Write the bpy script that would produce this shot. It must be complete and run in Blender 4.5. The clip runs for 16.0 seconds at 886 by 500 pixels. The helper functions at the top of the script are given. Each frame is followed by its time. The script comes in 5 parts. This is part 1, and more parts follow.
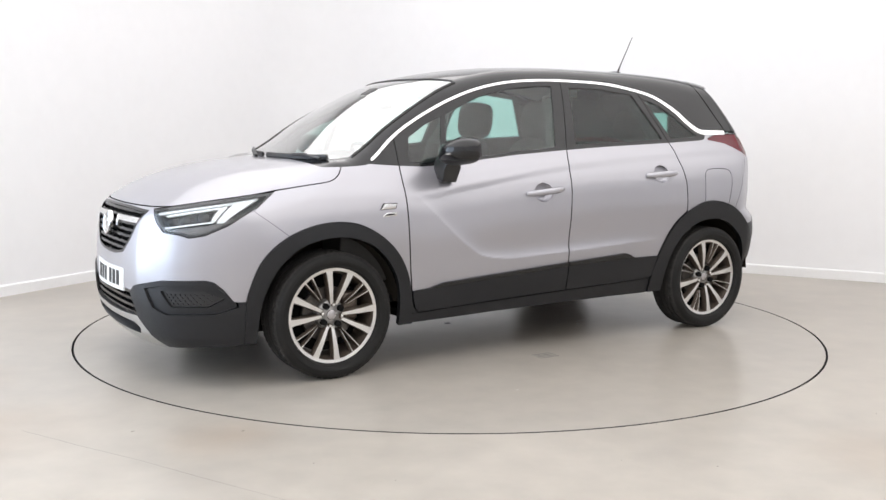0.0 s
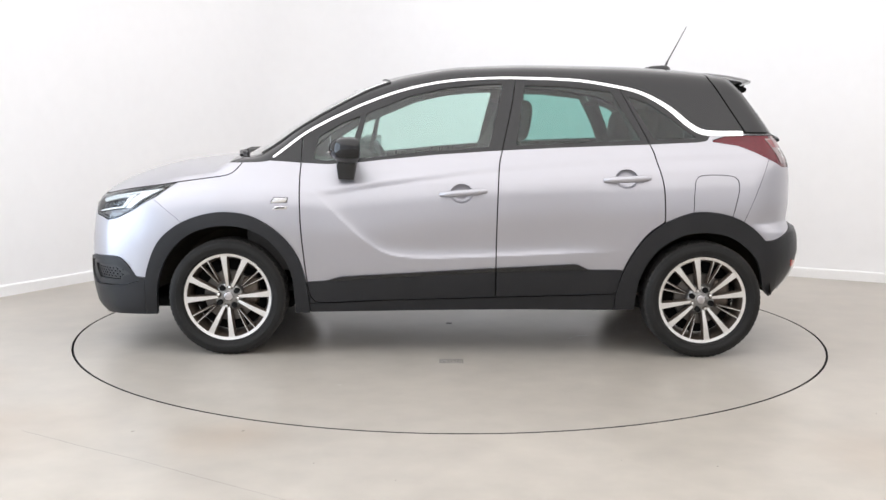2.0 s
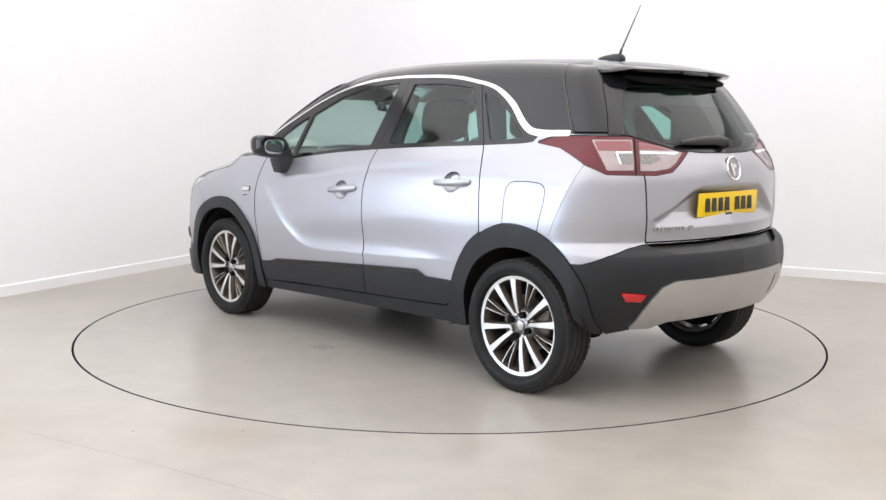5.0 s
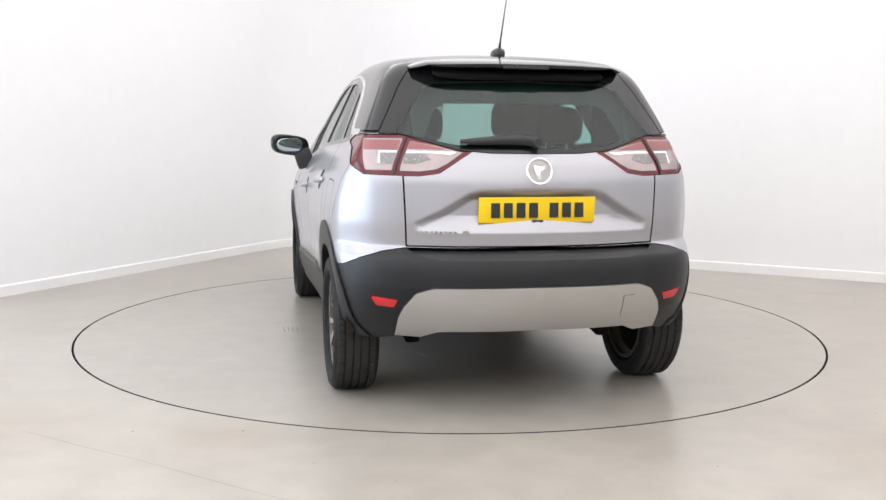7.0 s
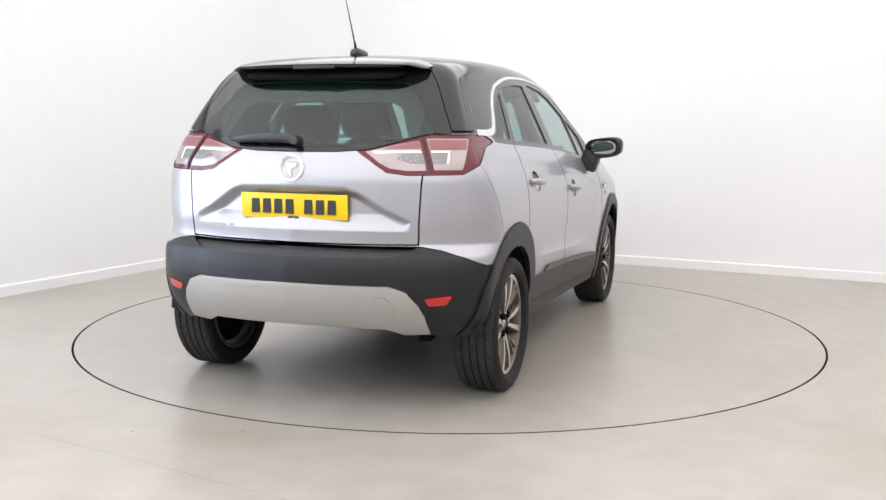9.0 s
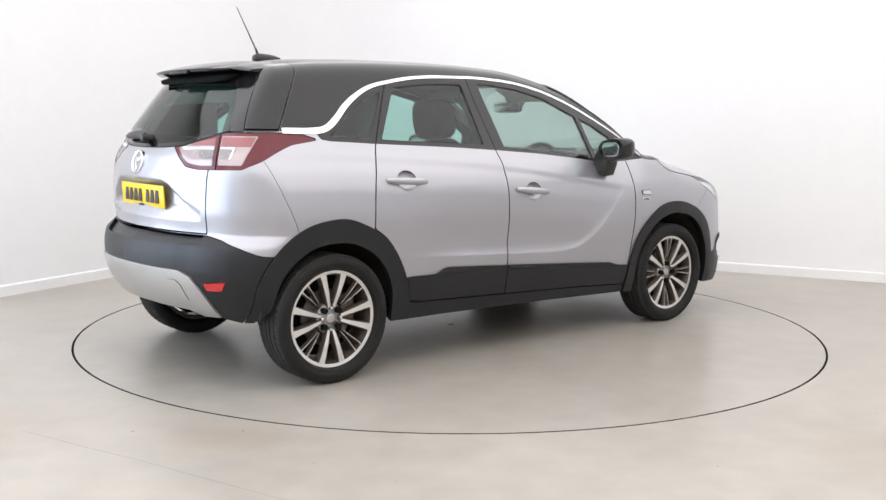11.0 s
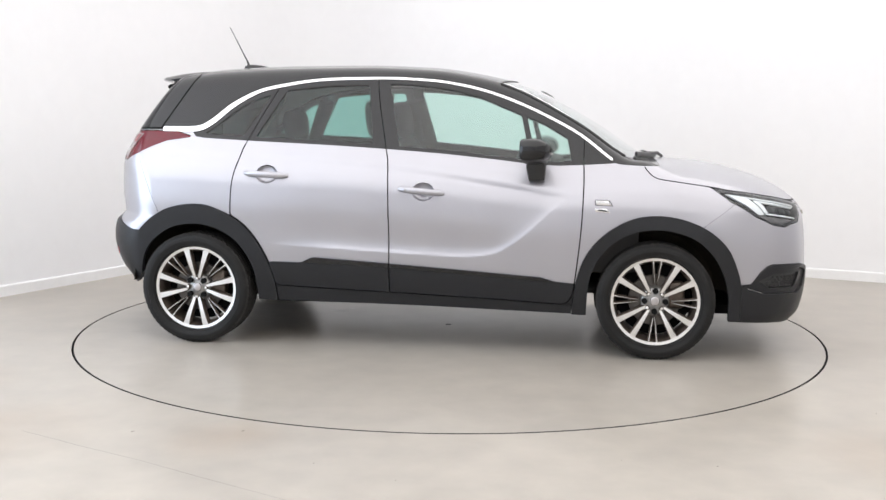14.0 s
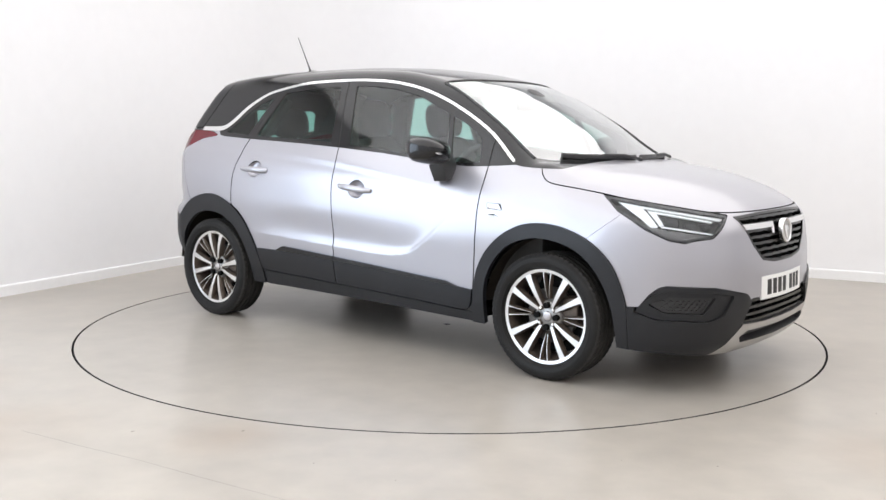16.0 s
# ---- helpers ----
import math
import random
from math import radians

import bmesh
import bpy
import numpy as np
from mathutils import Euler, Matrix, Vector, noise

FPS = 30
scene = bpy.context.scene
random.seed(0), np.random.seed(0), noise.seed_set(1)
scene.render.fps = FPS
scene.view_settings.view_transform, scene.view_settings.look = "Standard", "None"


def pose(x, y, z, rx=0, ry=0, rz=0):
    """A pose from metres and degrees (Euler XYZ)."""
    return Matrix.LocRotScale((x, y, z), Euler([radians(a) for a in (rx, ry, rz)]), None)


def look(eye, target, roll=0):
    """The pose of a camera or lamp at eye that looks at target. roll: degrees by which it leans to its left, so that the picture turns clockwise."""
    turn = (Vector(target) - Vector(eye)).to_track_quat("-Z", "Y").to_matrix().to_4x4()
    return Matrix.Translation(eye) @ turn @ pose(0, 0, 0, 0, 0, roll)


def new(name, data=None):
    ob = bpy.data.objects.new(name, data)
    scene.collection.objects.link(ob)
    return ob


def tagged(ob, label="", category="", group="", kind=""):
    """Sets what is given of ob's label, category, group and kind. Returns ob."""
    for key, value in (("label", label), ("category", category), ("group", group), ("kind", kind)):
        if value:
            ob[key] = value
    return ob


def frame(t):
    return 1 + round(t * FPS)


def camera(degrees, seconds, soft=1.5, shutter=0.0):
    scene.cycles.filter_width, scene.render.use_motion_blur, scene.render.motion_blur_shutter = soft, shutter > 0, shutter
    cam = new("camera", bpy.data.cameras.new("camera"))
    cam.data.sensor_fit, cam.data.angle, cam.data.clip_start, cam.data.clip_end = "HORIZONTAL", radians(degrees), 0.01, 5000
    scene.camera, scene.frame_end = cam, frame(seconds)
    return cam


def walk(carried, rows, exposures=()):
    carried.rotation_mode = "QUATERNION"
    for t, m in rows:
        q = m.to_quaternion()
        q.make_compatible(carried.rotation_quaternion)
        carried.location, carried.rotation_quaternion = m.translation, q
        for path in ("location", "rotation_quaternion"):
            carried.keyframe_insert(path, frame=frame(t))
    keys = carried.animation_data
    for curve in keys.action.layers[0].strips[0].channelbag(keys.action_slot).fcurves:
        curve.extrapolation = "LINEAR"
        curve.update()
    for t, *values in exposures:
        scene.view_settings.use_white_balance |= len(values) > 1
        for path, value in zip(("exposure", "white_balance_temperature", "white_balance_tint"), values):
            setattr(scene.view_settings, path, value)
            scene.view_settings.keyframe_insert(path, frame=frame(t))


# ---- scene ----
# ---------------------------------------------------------------- camera
HEIGHT, DISTANCE = 1.252, 6.137
cam = camera(48.68, 16.0)
EYE = pose(0, -DISTANCE, HEIGHT, 90 - 7.22, 0, 0.395) @ pose(0, 0, 0, 0, 0, 0.46)
walk(cam, [(0.0, EYE), (16.0, EYE)], exposures=[(0.0, 0.0), (16.0, 0.0)])

# ---------------------------------------------------------------- world and lights
world = bpy.data.worlds.new("world")
scene.world = world
world.use_nodes = True
world.node_tree.nodes["Background"].inputs[0].default_value = (0.8, 0.87, 1.0, 1)
world.node_tree.nodes["Background"].inputs[1].default_value = 0.3

# the room: a corner, one wall running off to each side
CORNER = Vector((-1.50, 4.36, 0))
ALONG = Vector((0.897, -0.442, 0))          # along the wall behind the car
TOWARD = Vector((-0.442, -0.897, 0))        # along the other wall, towards the viewer
# ROOM_H is set low so that the ceiling lamps show in the windscreen
ROOM_U, ROOM_V, ROOM_H, FILLET = 13.0, 13.0, 3.3, 0.75


def room(u, v, z=0.0):
    return CORNER + ALONG * u + TOWARD * v + Vector((0, 0, z))


def area_lamp(name, u, v, z, aim, sx, sy, watts, colour):
    data = bpy.data.lights.new(name, "AREA")
    data.shape, data.size, data.size_y, data.energy, data.color = "RECTANGLE", sx, sy, watts, colour
    ob = new(name, data)
    ob.matrix_world = look(room(u, v, z), aim)
    return ob


def ceiling_lamp(u, v, along, across, watts):
    area_lamp("ceiling_lamp", u, v, ROOM_H - 0.14, room(u, v, 0) + TOWARD * 0.001, along, across, watts, (1.0, 0.978, 0.98))


# a luminous ceiling: wide soft lamps side by side
for u in (1.9, 5.2, 8.5, 11.3):
    for v in (1.9, 5.2, 8.5, 11.3):
        ceiling_lamp(u, v, 3.3 if u < 10 else 2.3, 3.3 if v < 10 else 2.3, (54 if u < 8 else 43) if u < 9 and v < 9 else 35 if u < 9 else 28)
# added area lamp for the bluish light from the left, in an unseen opening
area_lamp("added_daylight_lamp", -0.17, 9.0, 1.6, room(6, 9.0, 1.6), 6.96, 2.76, 285, (0.72, 0.84, 1.0))

# ---------------------------------------------------------------- materials


def shader(name, colour, rough=0.5, metal=0.0, coat=0.0, grain=None, bump=None, emit=0.0, spec=0.5, wander=0.15):
    """grain: (scale, amount, second scale) mottles the colour; bump: (scale, height)."""
    m = bpy.data.materials.new(name)
    m.use_nodes = True
    nt = m.node_tree
    b = nt.nodes["Principled BSDF"]
    b.inputs["Base Color"].default_value = (*colour, 1)
    b.inputs["Roughness"].default_value = rough
    b.inputs["Metallic"].default_value = metal
    b.inputs["Coat Weight"].default_value = coat
    b.inputs["Coat Roughness"].default_value = 0.1
    b.inputs["Specular IOR Level"].default_value = spec
    if emit:
        b.inputs["Emission Color"].default_value = (*colour, 1)
        b.inputs["Emission Strength"].default_value = emit
    co = nt.nodes.new("ShaderNodeTexCoord")
    if grain:
        n1, n2 = nt.nodes.new("ShaderNodeTexNoise"), nt.nodes.new("ShaderNodeTexNoise")
        n1.inputs["Scale"].default_value, n2.inputs["Scale"].default_value = grain[0], grain[2]
        n1.inputs["Detail"].default_value = n2.inputs["Detail"].default_value = 6
        mix = nt.nodes.new("ShaderNodeMath")
        mix.operation = "ADD"
        ramp = nt.nodes.new("ShaderNodeMapRange")
        ramp.inputs["From Min"].default_value, ramp.inputs["From Max"].default_value = 0.7, 1.3
        ramp.inputs["To Min"].default_value, ramp.inputs["To Max"].default_value = 1 - grain[1], 1 + grain[1]
        scale = nt.nodes.new("ShaderNodeVectorMath")
        scale.operation = "SCALE"
        scale.inputs[0].default_value = colour
        for n in (n1, n2):
            nt.links.new(co.outputs["Object"], n.inputs["Vector"])
        nt.links.new(n1.outputs["Fac"], mix.inputs[0])
        nt.links.new(n2.outputs["Fac"], mix.inputs[1])
        nt.links.new(mix.outputs[0], ramp.inputs["Value"])
        nt.links.new(ramp.outputs[0], scale.inputs["Scale"])
        nt.links.new(scale.outputs[0], b.inputs["Base Color"])
        r2 = nt.nodes.new("ShaderNodeMapRange")
        r2.inputs["From Min"].default_value, r2.inputs["From Max"].default_value = 0.3, 0.7
        r2.inputs["To Min"].default_value, r2.inputs["To Max"].default_value = rough * (1 - wander), min(1, rough * (1 + wander))
        nt.links.new(n2.outputs["Fac"], r2.inputs["Value"])
        nt.links.new(r2.outputs[0], b.inputs["Roughness"])
    if bump:
        n3, bp = nt.nodes.new("ShaderNodeTexNoise"), nt.nodes.new("ShaderNodeBump")
        n3.inputs["Scale"].default_value = bump[0]
        n3.inputs["Detail"].default_value = 4
        bp.inputs["Strength"].default_value = 0.5
        bp.inputs["Distance"].default_value = bump[1]
        nt.links.new(co.outputs["Object"], n3.inputs["Vector"])
        nt.links.new(n3.outputs["Fac"], bp.inputs["Height"])
        nt.links.new(bp.outputs[0], b.inputs["Normal"])
    return m


def glass_shader(name, tint, rough=0.0, shine=0.045, gloss=0.8):
    m = bpy.data.materials.new(name)
    m.use_nodes = True
    nt = m.node_tree
    nt.nodes.remove(nt.nodes["Principled BSDF"])
    out = nt.nodes["Material Output"]
    tr, gl = nt.nodes.new("ShaderNodeBsdfTransparent"), nt.nodes.new("ShaderNodeBsdfGlossy")
    lw, mix = nt.nodes.new("ShaderNodeLayerWeight"), nt.nodes.new("ShaderNodeMixShader")
    power, gain = nt.nodes.new("ShaderNodeMath"), nt.nodes.new("ShaderNodeMath")
    tr.inputs[0].default_value = (*tint, 1)
    gl.inputs["Roughness"].default_value = rough
    gl.inputs["Color"].default_value = (gloss, gloss, gloss, 1)
    lw.inputs["Blend"].default_value = 0.5
    power.operation, gain.operation = "POWER", "MULTIPLY_ADD"
    power.inputs[1].default_value = 5.0
    gain.inputs[1].default_value, gain.inputs[2].default_value = 0.8, shine
    nt.links.new(lw.outputs["Facing"], power.inputs[0])
    nt.links.new(power.outputs[0], gain.inputs[0])
    nt.links.new(gain.outputs[0], mix.inputs[0])
    nt.links.new(tr.outputs[0], mix.inputs[1])
    nt.links.new(gl.outputs[0], mix.inputs[2])
    nt.links.new(mix.outputs[0], out.inputs[0])
    return m


WALL = shader("white_wall_paint", (0.835, 0.835, 0.845), 0.75, grain=(0.6, 0.015, 9))
SKIRT = shader("white_skirting_paint", (0.84, 0.84, 0.84), 0.45, grain=(3, 0.02, 30))
CEIL = shader("white_ceiling_paint", (0.82, 0.82, 0.82), 0.8, grain=(1, 0.02, 20))
FLOOR = shader("grey_resin_floor", (0.372, 0.341, 0.298), 0.32, grain=(0.8, 0.12, 5.0), wander=0.05)


def stained(m, tint, spots):
    """Brown worn smears of their own shape, at places on the floor: (x, y, radius, strength)."""
    nt = m.node_tree
    b = nt.nodes["Principled BSDF"]
    source = b.inputs["Base Color"].links[0].from_socket
    co = nt.nodes.new("ShaderNodeTexCoord")
    rough = nt.nodes.new("ShaderNodeTexNoise")
    rough.inputs["Scale"].default_value, rough.inputs["Detail"].default_value = 3.2, 9
    nt.links.new(co.outputs["Object"], rough.inputs["Vector"])
    for x, y, r, k in spots:
        d, ramp, mul, mix = nt.nodes.new("ShaderNodeVectorMath"), nt.nodes.new("ShaderNodeMapRange"), nt.nodes.new("ShaderNodeMath"), nt.nodes.new("ShaderNodeMix")
        d.operation, mul.operation, mix.data_type = "DISTANCE", "MULTIPLY", "RGBA"
        d.inputs[1].default_value = (x, y, 0)
        ramp.interpolation_type = "SMOOTHSTEP"
        ramp.inputs["From Min"].default_value, ramp.inputs["From Max"].default_value = r, 0.1 * r
        ramp.inputs["To Min"].default_value, ramp.inputs["To Max"].default_value = 0.0, k
        mix.inputs[7].default_value = (*tint, 1)
        nt.links.new(co.outputs["Object"], d.inputs[0])
        nt.links.new(d.outputs["Value"], ramp.inputs["Value"])
        nt.links.new(ramp.outputs[0], mul.inputs[0])
        nt.links.new(rough.outputs["Fac"], mul.inputs[1])
        nt.links.new(mul.outputs[0], mix.inputs[0])
        nt.links.new(source, mix.inputs[6])
        source = mix.outputs[2]
    nt.links.new(source, b.inputs["Base Color"])


stained(FLOOR, (0.27, 0.20, 0.14), ((-2.55, -1.55, 0.55, 0.85), (-1.9, -2.3, 0.6, 0.6), (1.75, -2.45, 0.5, 0.6), (-0.9, -2.33, 0.35, 0.6), (2.5, -1.7, 0.6, 0.4)))
DISC = shader("grey_resin_turntable", (0.358, 0.329, 0.288), 0.28, grain=(0.9, 0.1, 6.0), wander=0.0)
PIT = shader("black_gap", (0.01, 0.01, 0.01), 0.9)
MARK = shader("grey_floor_slots", (0.16, 0.155, 0.15), 0.6, grain=(20, 0.2, 90))
SCUFF = shader("pale_scuff", (0.55, 0.54, 0.52), 0.5, grain=(30, 0.1, 120))
CRACK = shader("darker_floor_line", (0.24, 0.225, 0.20), 0.6, grain=(9, 0.3, 60))
PAINT = shader("silver_metallic_paint", (0.405, 0.40, 0.43), 0.34, metal=0.72, coat=0.6, grain=(3, 0.015, 900))
GLOSS = shader("gloss_black_paint", (0.008, 0.008, 0.009), 0.1, coat=0.0, grain=(4, 0.1, 300))
BLACK = shader("satin_black_plastic", (0.018, 0.018, 0.019), 0.4, grain=(20, 0.15, 200))
CLAD = shader("grained_dark_grey_plastic", (0.0085, 0.009, 0.011), 0.42, spec=0.4, grain=(5, 0.15, 160), bump=(700, 0.0006))
GRILLEBLACK = shader("gloss_black_grille", (0.006, 0.006, 0.0065), 0.25, grain=(20, 0.15, 200))
ARCHLINER = shader("dusty_wheel_arch_liner", (0.022, 0.018, 0.014), 0.9, spec=0.2, grain=(6, 0.5, 60))
LINER = shader("dark_inner_panel", (0.008, 0.008, 0.008), 0.95, spec=0.1)
CHROME = shader("brushed_bright_trim", (0.82, 0.82, 0.82), 0.2, metal=1.0, grain=(8, 0.03, 300))
POLISHED = shader("polished_alloy", (0.74, 0.73, 0.71), 0.36, metal=1.0, grain=(14, 0.08, 260))
DARKALLOY = shader("dark_grey_alloy", (0.115, 0.092, 0.075), 0.4, metal=0.6, grain=(14, 0.25, 120))
BRAKE = shader("brake_steel", (0.42, 0.41, 0.4), 0.35, metal=1.0, grain=(10, 0.15, 160))
RUBBER = shader("tyre_rubber", (0.011, 0.0106, 0.0102), 0.62, spec=0.25, grain=(7, 0.25, 120), bump=(500, 0.0006))
# tread colour lightened both for dust and for light caught on its grooves
TREAD = shader("dusty_lit_tyre_tread", (0.030, 0.0285, 0.027), 0.8, spec=0.2, grain=(9, 0.3, 140), bump=(400, 0.0008))
DISCSTEEL = shader("dull_brake_steel", (0.13, 0.12, 0.11), 0.45, metal=0.8, grain=(10, 0.25, 160))
SKID = shader("silver_skid_paint", (0.47, 0.46, 0.445), 0.36, metal=0.75, coat=0.3, grain=(5, 0.03, 400))
RED = shader("red_lens", (0.11, 0.004, 0.011), 0.14, coat=0.0, grain=(6, 0.15, 90))
REFLECT = shader("bright_red_reflector", (0.5, 0.01, 0.012), 0.15, coat=0.5, grain=(30, 0.15, 300))
LAMPCLEAR = shader("pale_lamp_reflector", (0.46, 0.44, 0.44), 0.22, metal=0.7, grain=(9, 0.08, 120))
LAMPGREY = shader("grey_lamp_inner", (0.028, 0.028, 0.031), 0.3, metal=0.5, grain=(9, 0.15, 120))
DRL = shader("white_light_guide", (0.85, 0.87, 0.88), 0.25, grain=(9, 0.02, 90))
YELLOW = shader("yellow_plate", (0.85, 0.56, 0.0), 0.35, grain=(6, 0.03, 200))
WHITE = shader("white_plate", (0.8, 0.8, 0.78), 0.35, grain=(6, 0.03, 200))
INK = shader("black_plate_bars", (0.015, 0.015, 0.015), 0.5)
CLOTH = shader("dark_seat_cloth", (0.022, 0.02, 0.0195), 0.9, grain=(30, 0.25, 300))
TRIM = shader("grey_cabin_trim", (0.04, 0.038, 0.036), 0.7, grain=(8, 0.1, 200))
HEADLINER = shader("pale_headliner", (0.36, 0.34, 0.315), 0.9, grain=(8, 0.05, 300))
CLEAR = glass_shader("green_tinted_glass", (0.74, 0.91, 0.86), shine=0.08)
PRIVACY = glass_shader("dark_privacy_glass", (0.44, 0.69, 0.64), shine=0.06)
# shine far above plain glass, to put a pale haze on the windscreen
SCREEN = glass_shader("hazed_windscreen_glass", (0.68, 0.82, 0.79), shine=0.37, gloss=1.0)
LENS = glass_shader("clear_lamp_lens", (0.9, 0.92, 0.93))
REDLENS = glass_shader("red_tinted_lens", (0.75, 0.28, 0.3))
MIRROR = shader("mirror_silver", (0.42, 0.48, 0.48), 0.02, metal=1.0)

# ---------------------------------------------------------------- mesh helpers


def two_tone(ob, second, test):
    """Gives the faces that pass the test the second material."""
    ob.data.materials.append(second)
    for p in ob.data.polygons:
        if test(p):
            p.material_index = 1
    return ob


def mesh_object(name, verts, faces, materials, parent=None, label="", face_mats=None, normals=None, smooth=True):
    me = bpy.data.meshes.new(name)
    me.from_pydata([tuple(v) for v in verts], [], [tuple(int(i) for i in f) for f in faces])
    for m in materials:
        me.materials.append(m)
    if face_mats is not None:
        me.polygons.foreach_set("material_index", np.asarray(face_mats, np.int32))
    me.polygons.foreach_set("use_smooth", np.full(len(me.polygons), smooth))
    me.update()
    if normals is not None:
        me.normals_split_custom_set_from_vertices([tuple(n) for n in normals])
    ob = new(name, me)
    if parent is not None:
        ob.parent = parent
    return tagged(ob, label)


def part(name, bm, material, parent=None, label="", angle=40):
    """Links a bmesh as one mesh object under a thing or a part."""
    bmesh.ops.recalc_face_normals(bm, faces=bm.faces)
    me = bpy.data.meshes.new(name)
    bm.to_mesh(me)
    bm.free()
    me.materials.append(material)
    me.polygons.foreach_set("use_smooth", np.full(len(me.polygons), True))
    me.set_sharp_from_angle(angle=radians(angle))
    ob = new(name, me)
    if parent is not None:
        ob.parent = parent
    return tagged(ob, label)


def box_bm(sx, sy, sz, m=None, bevel=0.0, segments=2, bm=None):
    bm = bm or bmesh.new()
    r = bmesh.ops.create_cube(bm, size=1, matrix=(m or Matrix()) @ Matrix.Diagonal((sx, sy, sz, 1)))
    if bevel:
        edges = {e for v in r["verts"] for e in v.link_edges}
        bmesh.ops.bevel(bm, geom=list(edges), offset=bevel, segments=segments, affect="EDGES", profile=0.5)
    return bm


def rod_bm(a, b, r0, r1=None, sides=12, bm=None):
    bm = bm or bmesh.new()
    a, b = Vector(a), Vector(b)
    m = Matrix.Translation((a + b) / 2) @ (b - a).to_track_quat("Z", "Y").to_matrix().to_4x4()
    bmesh.ops.create_cone(bm, cap_ends=True, segments=sides, radius1=r0, radius2=r0 if r1 is None else r1, depth=(b - a).length, matrix=m)
    return bm


def tube_bm(points, radius, sides=10, flat=1.0, bm=None):
    """A bent bar along points, with rounded section."""
    bm = bm or bmesh.new()
    pts = [Vector(p) for p in points]
    rings = []
    for i, p in enumerate(pts):
        d = (pts[min(i + 1, len(pts) - 1)] - pts[max(i - 1, 0)]).normalized()
        s = d.cross(Vector((0, 0, 1)) if abs(d.z) < 0.95 else Vector((0, 1, 0))).normalized()
        u = s.cross(d)
        r = radius[i] if isinstance(radius, (list, tuple)) else radius
        rings.append([bm.verts.new(p + s * r * math.cos(k * math.tau / sides) + u * r * flat * math.sin(k * math.tau / sides)) for k in range(sides)])
    for a, b in zip(rings, rings[1:]):
        for k in range(sides):
            bm.faces.new((a[k], a[(k + 1) % sides], b[(k + 1) % sides], b[k]))
    bm.faces.new(rings[0])
    bm.faces.new(rings[-1])
    return bm


def lathe_bm(profile, steps, bm=None, closed=False):
    """Turns (radius, y) pairs round the y axis."""
    bm = bm or bmesh.new()
    rings = []
    for k in range(steps):
        a = k * math.tau / steps
        rings.append([bm.verts.new((r * math.cos(a), y, r * math.sin(a))) for r, y in profile])
    n = len(profile)
    for k in range(steps):
        p, q = rings[k], rings[(k + 1) % steps]
        for i in range(n if closed else n - 1):
            j = (i + 1) % n
            bm.faces.new((p[i], p[j], q[j], q[i]))
    return bm


def blob_bm(sx, sy, sz, m=None, power=3.0, rings=14, sides=24, bm=None, warp=None):
    """A rounded box: a superellipsoid with half sizes sx, sy, sz."""
    bm = bm or bmesh.new()
    m = m or Matrix()

    def sp(v):
        return math.copysign(abs(v) ** (2 / power), v)
    grid = []
    for i in range(1, rings):
        a = -math.pi / 2 + math.pi * i / rings
        row = []
        for k in range(sides):
            b = k * math.tau / sides
            p = Vector((sx * sp(math.cos(a)) * sp(math.cos(b)), sy * sp(math.cos(a)) * sp(math.sin(b)), sz * sp(math.sin(a))))
            row.append(bm.verts.new(m @ (warp(p) if warp else p)))
        grid.append(row)
    ends = [bm.verts.new(m @ (warp(Vector((0, 0, s * sz))) if warp else Vector((0, 0, s * sz)))) for s in (-1, 1)]
    for a, b in zip(grid, grid[1:]):
        for k in range(sides):
            bm.faces.new((a[k], a[(k + 1) % sides], b[(k + 1) % sides], b[k]))
    for k in range(sides):
        bm.faces.new((grid[0][(k + 1) % sides], grid[0][k], ends[0]))
        bm.faces.new((grid[-1][k], grid[-1][(k + 1) % sides], ends[1]))
    return bm


def prism_bm(outline, depth, m=None, bevel=0.0, bm=None):
    """An outline in x, z, given depth along y."""
    bm = bm or bmesh.new()
    m = m or Matrix()
    a = [bm.verts.new(m @ Vector((x, -depth / 2, z))) for x, z in outline]
    b = [bm.verts.new(m @ Vector((x, depth / 2, z))) for x, z in outline]
    n = len(a)
    bm.faces.new(a)
    bm.faces.new(b[::-1])
    for i in range(n):
        bm.faces.new((a[i], b[i], b[(i + 1) % n], a[(i + 1) % n]))
    if bevel:
        edges = [e for e in bm.edges if all(v in a for v in e.verts) or all(v in b for v in e.verts)]
        bmesh.ops.bevel(bm, geom=edges, offset=bevel, segments=2, affect="EDGES", profile=0.5)
    return bm


def curve(*points):
    """A smooth function through (x, y) pairs with no overshoot."""
    pts = sorted(points)
    xs, ys = np.array([p[0] for p in pts], float), np.array([p[1] for p in pts], float)
    h, d = np.diff(xs), np.diff(ys) / np.diff(xs)
    s = np.zeros(len(xs))
    for i in range(1, len(xs) - 1):
        if d[i - 1] * d[i] > 0:
            w1, w2 = 2 * h[i] + h[i - 1], h[i] + 2 * h[i - 1]
            s[i] = (w1 + w2) / (w1 / d[i - 1] + w2 / d[i])
    s[0], s[-1] = d[0], d[-1]

    def f(x):
        x = np.clip(np.asarray(x, float), xs[0], xs[-1])
        i = np.clip(np.searchsorted(xs, x) - 1, 0, len(h) - 1)
        t = (x - xs[i]) / h[i]
        return ((1 + 2 * t) * (1 - t) ** 2 * ys[i] + t * (1 - t) ** 2 * h[i] * s[i]
                + t * t * (3 - 2 * t) * ys[i + 1] + t * t * (t - 1) * h[i] * s[i + 1])
    return f


